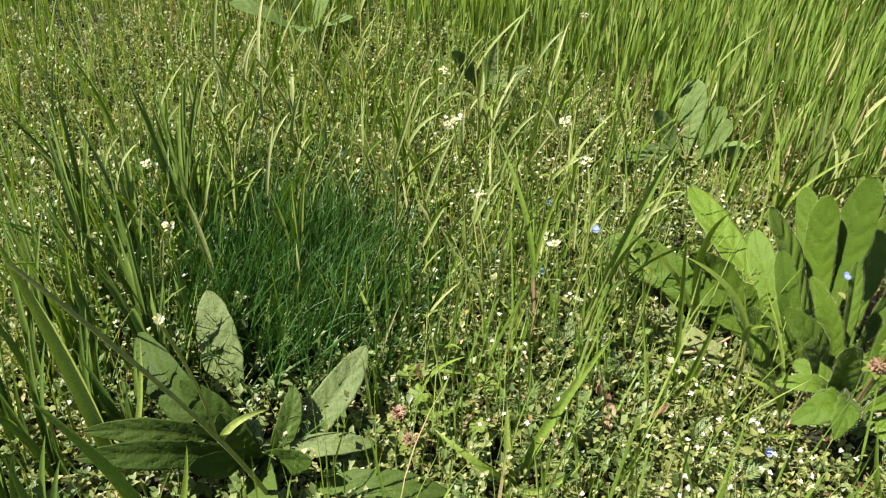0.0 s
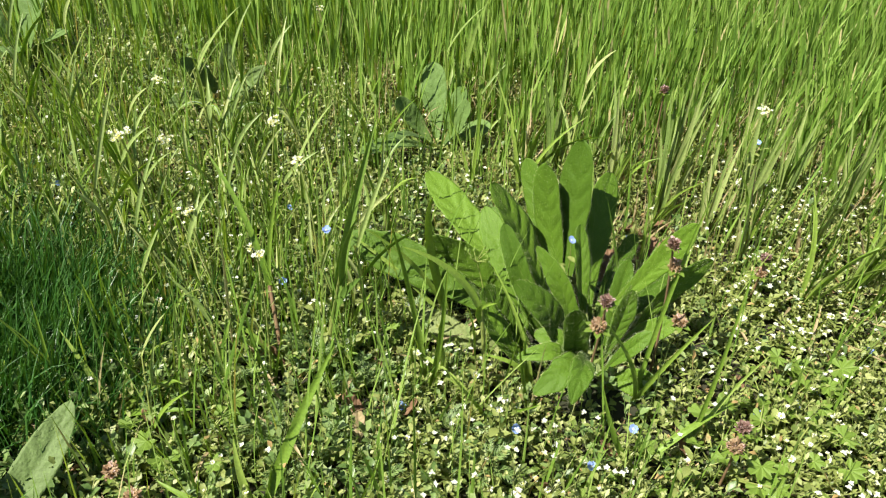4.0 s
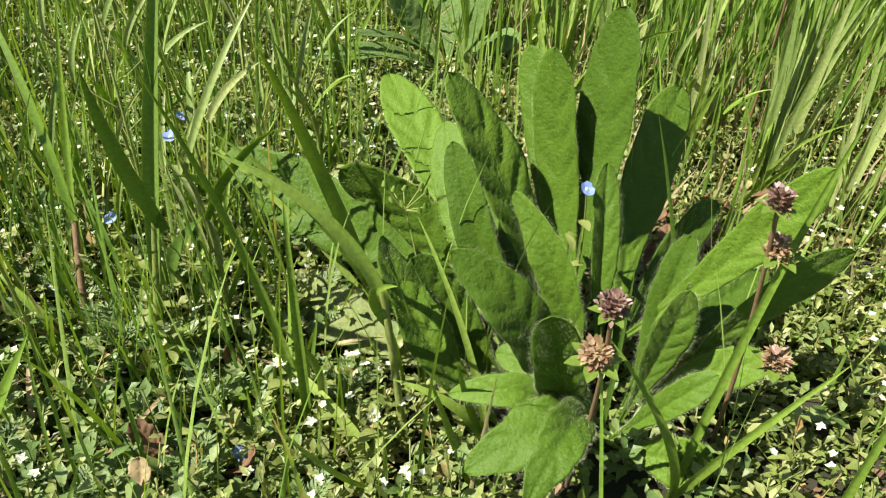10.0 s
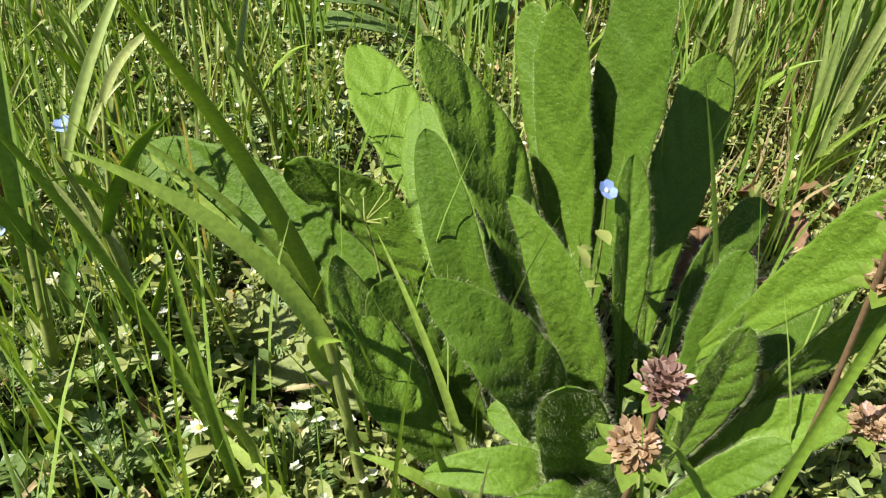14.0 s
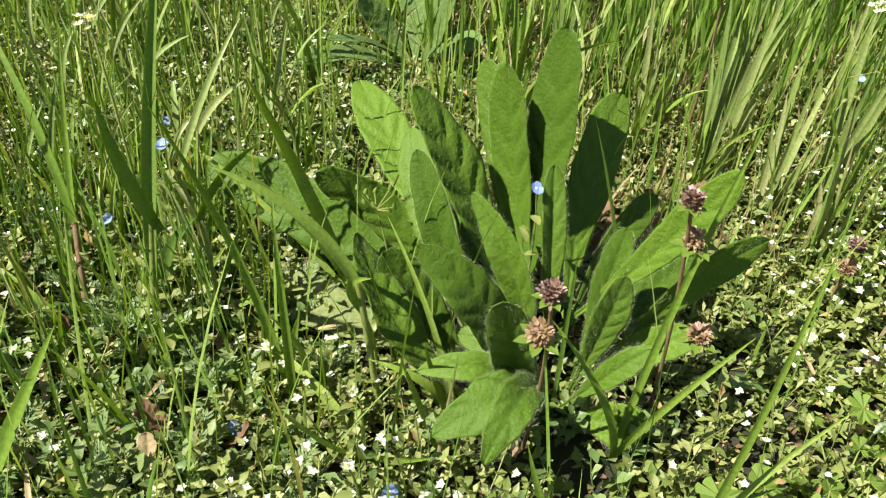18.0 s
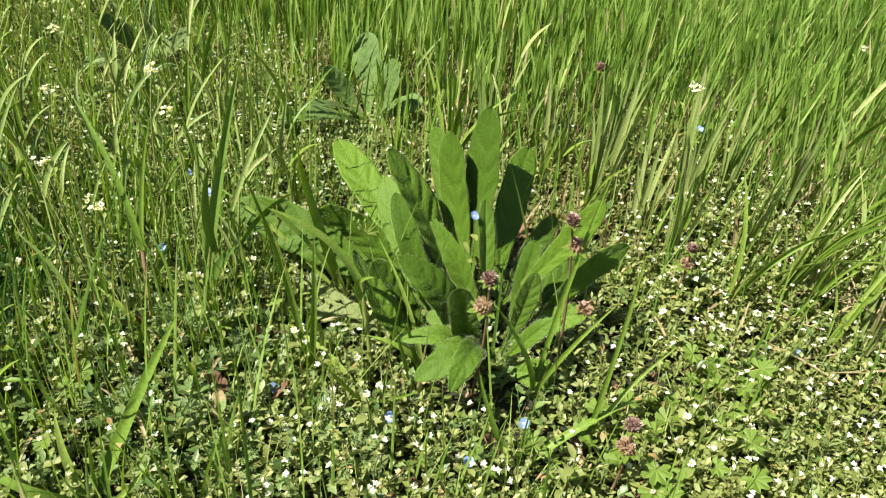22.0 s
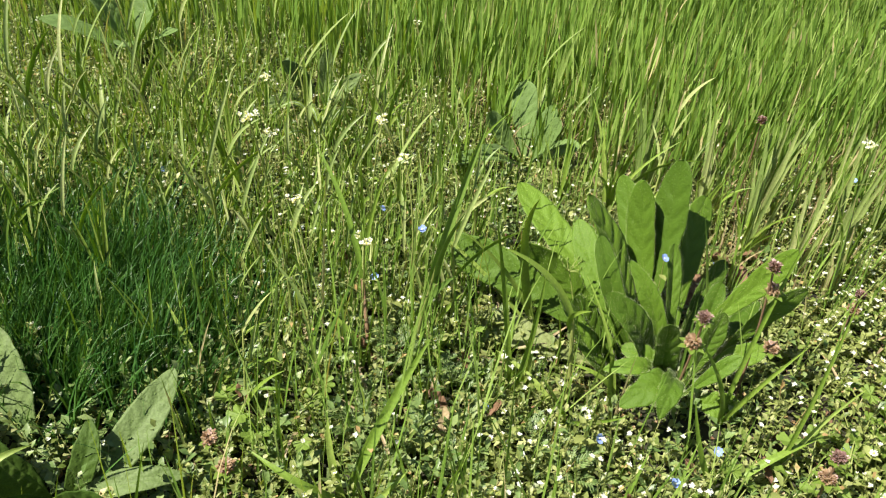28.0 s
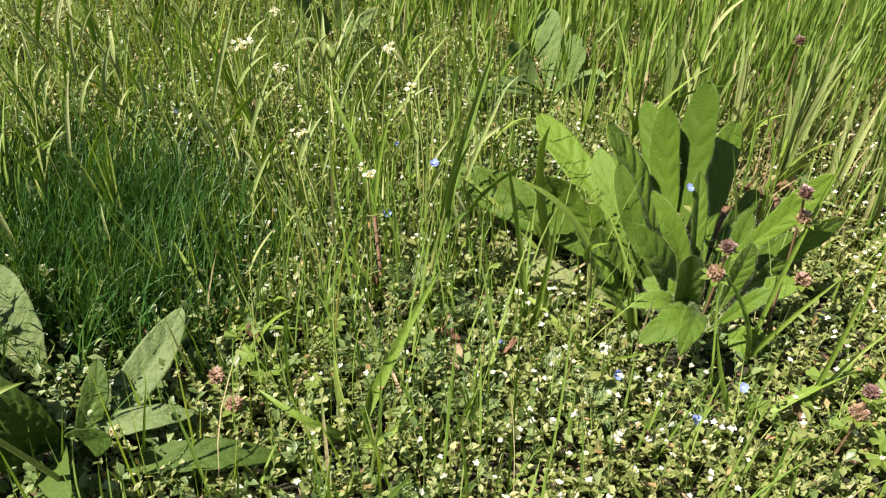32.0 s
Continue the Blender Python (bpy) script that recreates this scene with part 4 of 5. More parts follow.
for k, (x, y, n, tall) in enumerate([(-0.672, -0.005, 13, 0.20), (-0.700, 0.03, 9, 0.17), (-0.635, -0.03, 7, 0.15), (-0.60, -0.17, 8, 0.15), (-0.64, -0.13, 8, 0.16), (-0.565, -0.20, 8, 0.13), (-0.545, -0.265, 8, 0.13), (-0.60, -0.25, 8, 0.14), (-0.72, -0.10, 9, 0.18), (-0.78, -0.03, 9, 0.18), (-0.625, -0.205, 8, 0.17), (-0.665, -0.235, 8, 0.17), (-0.70, -0.18, 8, 0.18), (-0.60, -0.30, 7, 0.15), (-0.64, -0.29, 7, 0.16), (-0.57, -0.15, 6, 0.13), (-0.68, -0.07, 8, 0.19), (-0.60, -0.345, 8, 0.14), (-0.555, -0.355, 7, 0.12), (-0.655, -0.335, 8, 0.16), (-0.515, -0.37, 6, 0.10), (0.33, 0.05, 9, 0.13), (0.375, 0.10, 10, 0.15), (0.41, 0.05, 9, 0.15), (0.36, -0.01, 8, 0.12), (0.30, 0.13, 7, 0.13), (0.43, 0.15, 9, 0.16), (0.255, 0.19, 6, 0.12), (0.39, -0.05, 7, 0.13), (0.10, 0.24, 8, 0.17), (0.15, 0.22, 8, 0.15), (0.20, 0.25, 9, 0.17), (0.12, 0.31, 8, 0.18), (0.25, 0.29, 8, 0.17), (0.05, 0.29, 7, 0.17), (0.18, 0.17, 7, 0.13), (0.31, 0.25, 8, 0.17), (-0.02, 0.32, 7, 0.17), (0.22, 0.36, 8, 0.18)]):
    r = np.random.default_rng(900 + k)
    o = (x, y, 0.0)
    g = grass_plant("tall clump of broad blue-green grass blades" if x < -0.1 else "loose clump of pale dry-tipped grass blades", o)
    for i in range(n):
        a = r.normal(2.4, 1.0) if x < -0.1 else r.uniform(0, 6.28)
        h, out = tall * r.uniform(0.5, 1.05), r.uniform(0.08, 0.32) if y < 0.16 else r.uniform(0.03, 0.22)
        d = np.array((math.cos(a), math.sin(a), 0.0))
        p0 = d * r.uniform(0, 0.012)
        arc_blade(g, p0, p0 + d * out * 0.3 * h + np.array((0, 0, 0.55 * h)), p0 + d * out * h + np.array((0, 0, h * (1 - 0.2 * out))), r.uniform(0.004, 0.0075), (r.normal(0.3, 0.4) if y < 0.2 else r.normal(-0.2, 0.4), -0.7, 0.45), n=9, mat="clump_grass" if x < -0.1 else ("straw" if i % 4 == 3 and y < 0.2 else "pale_grass"))


def random_grass(seed, blades_n, height, width, spread):
    rng = np.random.default_rng(seed)
    g = grass_plant("tuft of upright light-green grass blades", (0, 0, 0))
    for i in range(blades_n):
        a, r = rng.uniform(0, 6.28), rng.uniform(0.0, 0.006)
        h, out = height * rng.uniform(0.55, 1.1), spread * rng.uniform(0.2, 1.0)
        d = np.array((math.cos(a), math.sin(a), 0))
        p = d * r
        arc_blade(g, p, p + d * out * 0.35 * h + np.array((0, 0, 0.55 * h)), p + d * out * h + np.array((0, 0, h * (1 - 0.25 * out))), width * rng.uniform(0.7, 1.2), (rng.normal(0, 0.5), -0.8, 0.4), n=10)
    return g


tufts = [random_grass(40 + i, 4 + i % 4, 0.12 + 0.012 * i, 0.0036 + 0.0004 * (i % 3), 0.35 + 0.08 * (i % 4)) for i in range(7)]
rng = np.random.default_rng(77)
spots = [(-0.41, 0.05), (-0.45, 0.12), (-0.53, -0.02), (-0.66, 0.0), (-0.70, 0.03), (-0.64, 0.05), (-0.73, -0.06), (-0.78, 0.06), (-0.62, -0.16), (-0.66, -0.2),
         (-0.69, -0.12), (0.30, 0.06), (0.34, 0.1), (0.38, 0.13), (0.33, 0.0), (0.37, 0.04), (0.27, 0.12), (0.42, 0.08), (0.24, 0.17), (0.19, 0.2), (-0.24, 0.30), (-0.12, 0.26), (0.31, -0.06),
         (-0.5, 0.2), (-0.58, 0.27), (-0.37, 0.3), (-0.85, 0.12), (-0.9, 0.0), (-0.46, -0.08), (0.09, 0.23), (0.04, 0.26), (-0.06, 0.27), (0.36, 0.16), (0.40, 0.02), (0.30, 0.15), (0.35, -0.03), (0.44, 0.14), (0.28, 0.09), (0.22, 0.1)]
for i, (x, y) in enumerate(spots):
    m = pose(x, y, 0, rng.normal(0, 5), rng.normal(4, 6), rng.uniform(-40, 40)) @ Matrix.Scale(rng.uniform(0.8, 1.25), 4)
    if i < len(tufts):
        tufts[i].matrix_basis = m
    else:
        copy_thing(tufts[i % len(tufts)], m)


def grass_culm(seed):
    """A pale jointed culm with blades that leave it one by one."""
    rng = np.random.default_rng(seed)
    g = grass_plant("pale green grass culm with short side blades", (0, 0, 0))
    h = rng.uniform(0.09, 0.15)
    lx, ly = rng.normal(0, 0.18), rng.normal(0, 0.18)
    axis = lambda s: np.array((lx * h * s * s, ly * h * s * s, h * s))
    stalk(g, axis(0), axis(0.5), axis(1), 0.0013, 0.0008, name="culm", n=7)
    for i in range(4):
        s, a, ln = 0.2 + 0.25 * i, 2.2 * i + rng.uniform(0, 1.2), rng.uniform(0.035, 0.075)
        d = np.array((math.cos(a), math.sin(a), 0))
        p = axis(min(s, 1))
        arc_blade(g, p, p + d * 0.2 * ln + np.array((0, 0, 0.48 * ln)), p + d * rng.uniform(0.4, 0.6) * ln + np.array((0, 0, rng.uniform(0.8, 0.95) * ln)), rng.uniform(0.0032, 0.005), (rng.normal(0, 0.5), -0.6, 0.6), n=8, mat="pale_grass" if i % 2 else "near_grass")
    return g


culms = [grass_culm(950 + i) for i in range(6)]
rng = np.random.default_rng(951)
cx, cy = scatter(rng, -0.75, 0.48, -0.14, 0.42, 420, lambda x, y: (0.6 * spot(x, y, -0.26, 0.08, 0.1) + 0.75 * soft(-x, 0.16, 0.3) * soft(0.12 + y + 0.3 * soft(-x, 0.3, 0.5), 0.0, 0.1) + 0.8 * soft(x, 0.26, 0.36) * soft(-y, -0.25, -0.15) + 0.25 * soft(y, 0.15, 0.3)) * (1 - spot(x, y, -0.47, -0.17, 0.09)) * (1 - 0.8 * spot(x, y, -0.53, -0.05, 0.08)))
for i in range(min(len(cx), 150)):
    m = pose(cx[i], cy[i], 0, rng.normal(0, 6), rng.normal(0, 6), rng.uniform(-60, 60)) @ Matrix.Scale(rng.uniform(0.7, 1.2), 4)
    if i < len(culms):
        culms[i].matrix_basis = m
    else:
        copy_thing(culms[i % len(culms)], m)


# ---- other rosettes ----
def rosette_plant(label, at, leaves, mat, **kw):
    p = thing("rosette_plant", label, "plant", at, "smaller rosettes in the meadow")
    for i, (foot, mid, tip, width, turn) in enumerate(leaves):
        f, m, q = rel(at, foot, mid, tip)
        broad_leaf(p, f, m, q, width, turn, mat=mat, seed=100 + i + int(1000 * abs(at[0])), **kw)
    return p


c = (-0.455, -0.235, 0.005)
lp = thing("rosette_plant", "rosette with broad dull blue-green leaves, some drooping", "plant", c, "smaller rosettes in the meadow")
# leaves standing in grass shade get the darkened material, lit ones rosette_blue
for i, (foot, mid, tip, w, face, tone) in enumerate([
        ((-0.495, -0.200, 0.004), (-0.526, -0.170, 0.046), (-0.553, -0.142, 0.081), 0.0360, (0.10, -0.80, 0.55), "rosette_blue"),
        (c, (-0.421, -0.190, 0.036), (-0.407, -0.139, 0.064), 0.0285, (0.18, -0.59, 0.78), "rosette_blue"),
        (c, (-0.530, -0.232, 0.060), (-0.580, -0.200, 0.074), 0.0320, (0.45, -0.75, 0.45), "leaf_deep_shaded"),
        (c, (-0.505, -0.285, 0.055), (-0.555, -0.312, 0.060), 0.0220, (0.50, -0.65, 0.45), "leaf_deep_shaded"),
        (c, (-0.510, -0.272, 0.062), (-0.556, -0.298, 0.072), 0.0210, (0.40, -0.70, 0.45), "leaf_deep_shaded"),
        (c, (-0.485, -0.240, 0.055), (-0.515, -0.238, 0.080), 0.0250, (0.40, -0.80, 0.40), "leaf_deep_shaded"),
        (c, (-0.462, -0.250, 0.045), (-0.470, -0.256, 0.082), 0.0240, (0.30, -0.85, 0.30), "leaf_deep_shaded"),
        (c, (-0.426, -0.249, 0.039), (-0.399, -0.256, 0.060), 0.0230, (0.20, -0.84, 0.45), "leaf_deep_shaded"),
        (c, (-0.412, -0.222, 0.030), (-0.372, -0.206, 0.030), 0.0180, (0.00, -0.40, 0.90), "rosette_blue"),
        ((-0.420, -0.250, 0.004), (-0.360, -0.240, 0.030), (-0.305, -0.219, 0.018), 0.0210, (0.00, -0.35, 0.95), "leaf_deep_shaded"),
        (c, (-0.450, -0.275, 0.060), (-0.463, -0.305, 0.085), 0.0260, (0.30, -0.75, 0.45), "leaf_deep_shaded"),
        (c, (-0.430, -0.275, 0.045), (-0.405, -0.300, 0.050), 0.0240, (0.10, -0.60, 0.75), "leaf_deep_shaded"),
        (c, (-0.440, -0.215, 0.040), (-0.445, -0.195, 0.058), 0.0180, (0.30, -0.80, 0.40), "leaf_deep_shaded")]):
    broad_leaf(lp, *rel(c, foot, mid, tip), w, mat=tone, seed=90 + i, point=1.15, petiole=0.0, hairy=False, face=face, veins=1.2, label="deep green pointed leaf, coloured darker as if shaded" if tone == "leaf_deep_shaded" else "dull blue-green leaf")
c = (-0.165, 0.378, 0.0)
rosette_plant("small rosette with blue-green spoon-shaped leaves in the grass", c, [
    (c, (-0.173, 0.408, 0.052), (-0.180, 0.432, 0.104), 0.035, 0),
    (c, (-0.142, 0.358, 0.055), (-0.130, 0.340, 0.095), 0.026, 0),
    (c, (-0.210, 0.335, 0.035), (-0.256, 0.286, 0.043), 0.021, 0),
    (c, (-0.195, 0.320, 0.055), (-0.222, 0.272, 0.075), 0.014, 0),
    (c, (-0.125, 0.37, 0.04), (-0.100, 0.355, 0.055), 0.024, 0),
    (c, (-0.150, 0.395, 0.045), (-0.138, 0.405, 0.085), 0.024, 0),
    (c, (-0.200, 0.385, 0.045), (-0.222, 0.375, 0.075), 0.024, 0),
], "leaf_pale", point=3.0, hairy=False, face=(-0.25, -0.6, 0.75))
c = (-0.469, 0.455, 0.0)
rosette_plant("grey-green rosette with dry edges among the grass", c, [tuple(tuple(np.array(c) + np.array(q)) for q in leaf) + (w, 0) for leaf, w in (
    (((0, 0, 0), (-0.02, -0.01, 0.05), (-0.045, -0.03, 0.085)), 0.024),
    (((0, 0, 0), (0.02, -0.02, 0.045), (0.05, -0.045, 0.06)), 0.022),
    (((0, 0, 0), (0.005, 0.005, 0.05), (0.012, 0.0, 0.10)), 0.022),
    (((0, 0, 0), (-0.03, -0.03, 0.03), (-0.06, -0.06, 0.03)), 0.022),
    (((0, 0, 0), (0.03, 0.0, 0.04), (0.06, 0.0, 0.07)), 0.02))], "rosette_blue", point=1.6, hairy=False, face=(0.1, -0.75, 0.6))
c = (-0.80, 0.55, 0.0)
rosette_plant("far rosette with dark blue-green leaves in the grass", c, [
    (c, (-0.84, 0.56, 0.07), (-0.88, 0.58, 0.13), 0.045, 0),
    (c, (-0.79, 0.57, 0.06), (-0.78, 0.6, 0.12), 0.045, 0),
    (c, (-0.75, 0.53, 0.05), (-0.71, 0.52, 0.07), 0.04, 10),
    (c, (-0.86, 0.52, 0.05), (-0.92, 0.5, 0.07), 0.04, -10),
    (c, (-0.78, 0.5, 0.05), (-0.76, 0.46, 0.06), 0.04, 0),
], "leaf_pale", point=1.8, hairy=False)

striped = thing("striped_leaf_plant", "low plant with narrow arching leaves and pale stripes", "plant", (-0.432, 0.335, 0))
for i in range(7):
    a = radians(-20 + 52 * i)
    h = 0.05 + 0.03 * ((i * 7) % 5) / 4
    d = np.array((math.cos(a), math.sin(a), 0.0))
    q = d * (0.05 + 0.02 * (i % 3))
    f = (d[0] * 0.2, -0.8, 0.5)
    arc_blade(striped, d * 0.004, q * 0.5 + np.array((0, 0, h)), q + np.array((0, 0, h * 0.6)), 0.006, f, "leaf", "near_grass", base=0.8)
    arc_blade(striped, d * 0.004 + np.array((0, -0.001, 0.001)), q * 0.5 + np.array((0, -0.001, h + 0.001)), q + np.array((0, -0.001, h * 0.6 + 0.001)), 0.0012, f, "stripe", "stripe", "pale whitish stripe", base=0.8)


# ---- flowers ----
def petals(n, r0, r1, width, rise, lobes=True, dz=0.0):
    """A ring of n notched petals as quads."""
    V, F = [], []
    for i in range(n):
        a = 2 * math.pi * i / n
        d, s = np.array((math.cos(a), math.sin(a), 0)), np.array((-math.sin(a), math.cos(a), 0))
        z = lambda r: np.array((0, 0, dz + rise * (r / r1) ** 1.5 * r1))
        m = (r0 + r1) * 0.55
        b = len(V)
        V += [d * r0 - s * width * 0.18 + z(r0), d * r0 + s * width * 0.18 + z(r0), d * m - s * width * 0.5 + z(m), d * m * 1.02 + z(m) * 0.92, d * m + s * width * 0.5 + z(m),
              d * r1 - s * width * 0.32 + z(r1), d * (r1 * (0.78 if lobes else 1.02)) + z(r1), d * r1 + s * width * 0.32 + z(r1)]
        F += [(b, b + 3, b + 2, b), (b, b + 1, b + 4, b + 3), (b + 2, b + 3, b + 6, b + 5), (b + 3, b + 4, b + 7, b + 6)]
    F = [(f[0], f[1], f[2], f[2]) if f[3] == f[0] else f for f in F]
    T = []
    for f in F:
        T += [(f[0], f[1], f[2])] if f[2] == f[3] else [(f[0], f[1], f[2]), (f[0], f[2], f[3])]
    return np.array(V), np.array(T)


def dome(r, h, z=0.0, k=7):
    th = np.linspace(0, 2 * np.pi, k, endpoint=False)
    V = [np.stack([r * c * np.cos(th), r * c * np.sin(th), np.full(k, z + h * s)], 1) for c, s in ((1, 0), (0.75, 0.7), (0.15, 1))]
    V = np.concatenate(V)
    F = [(i + k * j, (i + 1) % k + k * j, (i + 1) % k + k * (j + 1), i + k * (j + 1)) for j in range(2) for i in range(k)]
    return V, np.array(F)


WHITE = [fast_mesh("flower", *petals(5, 0.0006, r, w, rise), MAT["petal"]) for r, w, rise in ((0.0031, 0.0024, 0.6), (0.0028, 0.0021, 1.1), (0.0034, 0.0026, 0.35))]
CENTRE = fast_mesh("centre", *dome(0.0011, 0.0012, 0.0003), MAT["yellow"])
BLUE = fast_mesh("petals", *petals(4, 0.0004, 0.0045, 0.0058, 0.35, False), MAT["blue"])
EYE = fast_mesh("white_eye", *dome(0.0013, 0.0005, 0.0004), MAT["petal"])
LEAFLET = [fast_mesh("leaf", *leaflets(np.zeros((1, 3)), np.zeros(1), np.array([r]), np.array([1.0]), np.array([w]), np.array([d])), MAT["herb"]) for r, w, d in ((0.5, 0.5, 0.6), (0.3, 0.6, 0.5), (0.7, 0.45, 0.9))]


def put(name, mesh, parent, place, size=1.0, rx=0.0, ry=0.0, rz=0.0, label=""):
    ob = part(name, mesh, parent, label)
    ob.matrix_basis = pose(*place, rx, ry, rz) @ Matrix.Scale(size, 4)
    return ob


def white_flower(parent, place, rng, size=1.0):
    fl = put("flower", WHITE[int(rng.integers(3))], parent, place, size * rng.uniform(0.68, 0.95), rng.normal(0, 22), rng.normal(0, 22), rng.uniform(0, 360), "small white notched petals")
    put("centre", CENTRE, fl, (0, 0, 0))
    return fl


def chickweed(seed, stems, height, flowers):
    rng = np.random.default_rng(seed)
    p = thing("chickweed_plant", "low chickweed with small white star flowers", "wildflower", group="chickweed plants")
    for i in range(stems):
        a = 6.28 * (i + rng.uniform(0, 0.7)) / stems
        d = np.array((math.cos(a), math.sin(a), 0.0))
        h, out = height * rng.uniform(0.6, 1.1), rng.uniform(0.012, 0.035)
        tip = d * out + np.array((0, 0, h))
        stalk(p, d * 0.002, d * out * 0.8 + np.array((0, 0, h * 0.45)), tip, 0.0006, 0.0004, n=6)
        for j in range(4):
            s = 0.25 + 0.22 * j
            q = d * out * min(1, s * 1.3) + np.array((0, 0, h * s))
            for side in (0, 180):
                put("leaf", LEAFLET[(i + j) % 3], p, q, rng.uniform(0.006, 0.012), rng.normal(0, 12), rng.normal(0, 12), math.degrees(a) + 90 * (j % 2) + side + rng.normal(0, 20))
        if i < flowers:
            white_flower(p, tip + np.array((0, 0, 0.001)), rng)
            if rng.uniform() < 0.5:
                white_flower(p, tip + np.array((rng.normal(0, 0.006), rng.normal(0, 0.006), -0.003)), rng, 0.9)
    return p


weeds = [chickweed(200 + i, 4, 0.03 + 0.006 * i, 3 + i % 2) for i in range(5)]
rng = np.random.default_rng(31)


def weed_density(x, y):
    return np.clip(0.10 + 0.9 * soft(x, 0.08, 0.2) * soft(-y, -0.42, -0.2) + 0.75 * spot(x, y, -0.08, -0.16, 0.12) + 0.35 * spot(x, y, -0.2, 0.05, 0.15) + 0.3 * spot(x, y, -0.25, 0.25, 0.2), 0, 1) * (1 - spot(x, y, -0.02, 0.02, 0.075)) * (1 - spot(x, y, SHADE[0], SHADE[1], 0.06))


wx, wy = scatter(rng, -0.65, 0.55, -0.24, 0.45, 640, weed_density)
for i in range(min(len(wx), 100)):
    m = pose(wx[i], wy[i], float(relief(wx[i], wy[i])), rng.normal(0, 6), rng.normal(0, 6), rng.uniform(0, 360)) @ Matrix.Scale(rng.uniform(0.8, 1.25), 4)
    if i < len(weeds):
        weeds[i].matrix_basis = m
    else:
        copy_thing(weeds[i % len(weeds)], m)

# taller white flowers whose places stand out
for i, (x, y, z) in enumerate([(-0.094, -0.123, 0.070), (0.045, -0.148, 0.075), (-0.219, 0.030, 0.048), (-0.175, 0.02, 0.04), (-0.16, -0.045, 0.045), (-0.11, -0.06, 0.04)]):
    r = np.random.default_rng(300 + i)
    p = thing("chickweed_plant", "single taller chickweed stem with a white flower", "wildflower", (x, y + 0.01, 0), "chickweed plants")
    stalk(p, (0, 0, 0), (0.003, -0.004, z * 0.6), (0, -0.01, z), 0.0007, 0.0005)
    white_flower(p, (0, -0.01, z), r, 1.25)
    for j in range(6):
        put("leaf", LEAFLET[j % 3], p, (0.001, -0.003 - 0.001 * j, z * (0.15 + 0.13 * j)), 0.012, 0, 0, 60 * j + 180 * (j % 2))


def cress(at, top, seed):
    """A thin stalk with a round cluster of white flowers."""
    r = np.random.default_rng(seed)
    p = thing("shepherds_cress", "thin stalk topped by a cluster of tiny white flowers", "wildflower", at, "white flower stalks")
    t = np.array(top) - np.array(at)
    stalk(p, (0, 0, 0), t * 0.5 + np.array((r.normal(0, 0.008), r.normal(0, 0.008), 0.01)), t, 0.0010, 0.0006)
    for i in range(13):
        a, q = r.uniform(0, 6.28), r.uniform(0, 0.0075)
        white_flower(p, t + np.array((q * math.cos(a), q * math.sin(a), r.uniform(-0.003, 0.005))), r, 0.78)
    for i in range(7):
        s = 0.35 + 0.08 * i
        a = 2.4 * i
        q = t * s
        e = q + np.array((math.cos(a) * 0.012, math.sin(a) * 0.012, 0.008))
        stalk(p, q, (q + e) / 2, e, 0.0003, 0.0003, name="pod_stalk", n=4)
        put("pod", LEAFLET[0], p, e, 0.005, 0, 0, math.degrees(a))
    return p


cress((-0.350, -0.030, 0), (-0.364, -0.066, 0.246), 1)
cress((-0.345, 0.015, 0), (-0.354, -0.002, 0.142), 2)
cress((-0.272, 0.040, 0), (-0.267, 0.026, 0.182), 3)
cress((0.155, 0.185, 0), (0.149, 0.171, 0.190), 4)
cress((-0.300, 0.095, 0), (-0.297, 0.074, 0.190), 5)
cress((-0.285, -0.055, 0), (-0.275, -0.083, 0.168), 12)
cress((-0.460, 0.250, 0), (-0.468, 0.242, 0.138), 6)
cress((0.455, 0.515, 0), (0.454, 0.508, 0.130), 7)
cress((-0.360, 0.580, 0), (-0.354, 0.574, 0.110), 8)
cress((-0.440, 0.16, 0), (-0.43, 0.15, 0.12), 9)
cress((-0.62, -0.10, 0), (-0.60, -0.12, 0.12), 10)
cress((-0.66, -0.06, 0), (-0.64, -0.08, 0.15), 11)


def speedwell(x, y, z, seed, lean=(0.0, -0.004)):
    r = np.random.default_rng(seed)
    p = thing("speedwell_plant", "creeping speedwell with a small sky-blue flower", "wildflower", (x - lean[0], y - lean[1], 0), "speedwells")
    t = np.array((lean[0], lean[1], z))
    stalk(p, (0, 0, 0), t * 0.5 + np.array((0.004, 0.003, 0)), t, 0.0007, 0.0004, n=7)
    fl = put("flower", BLUE, p, t, 0.85, 38 + r.normal(0, 12), r.normal(0, 12), r.uniform(0, 90), "four sky-blue petals round a white eye")
    put("white_eye", EYE, fl, (0, 0, 0))
    for j in range(8):
        put("leaf", LEAFLET[j % 3], p, t * (0.2 + 0.09 * j), r.uniform(0.007, 0.011), 0, r.normal(0, 15), 95 * j + r.normal(0, 15))
    return p


for i, (x, y, z) in enumerate([(-0.033, 0.044, 0.111), (-0.250, 0.041, 0.104), (0.020, -0.089, 0.023), (-0.078, -0.111, 0.038), (-0.170, -0.074, 0.012), (0.151, 0.021, 0.02), (0.165, -0.05, 0.025), (0.19, -0.03, 0.02), (0.13, -0.06, 0.02),
                               (-0.29, 0.03, 0.05), (-0.31, 0.15, 0.05), (-0.581, 0.192, 0.03), (0.21, 0.30, 0.09), (0.26, 0.03, 0.02), (-0.02, -0.135, 0.03), (0.05, 0.17, 0.03)]):
    speedwell(x, y, z, 400 + i)


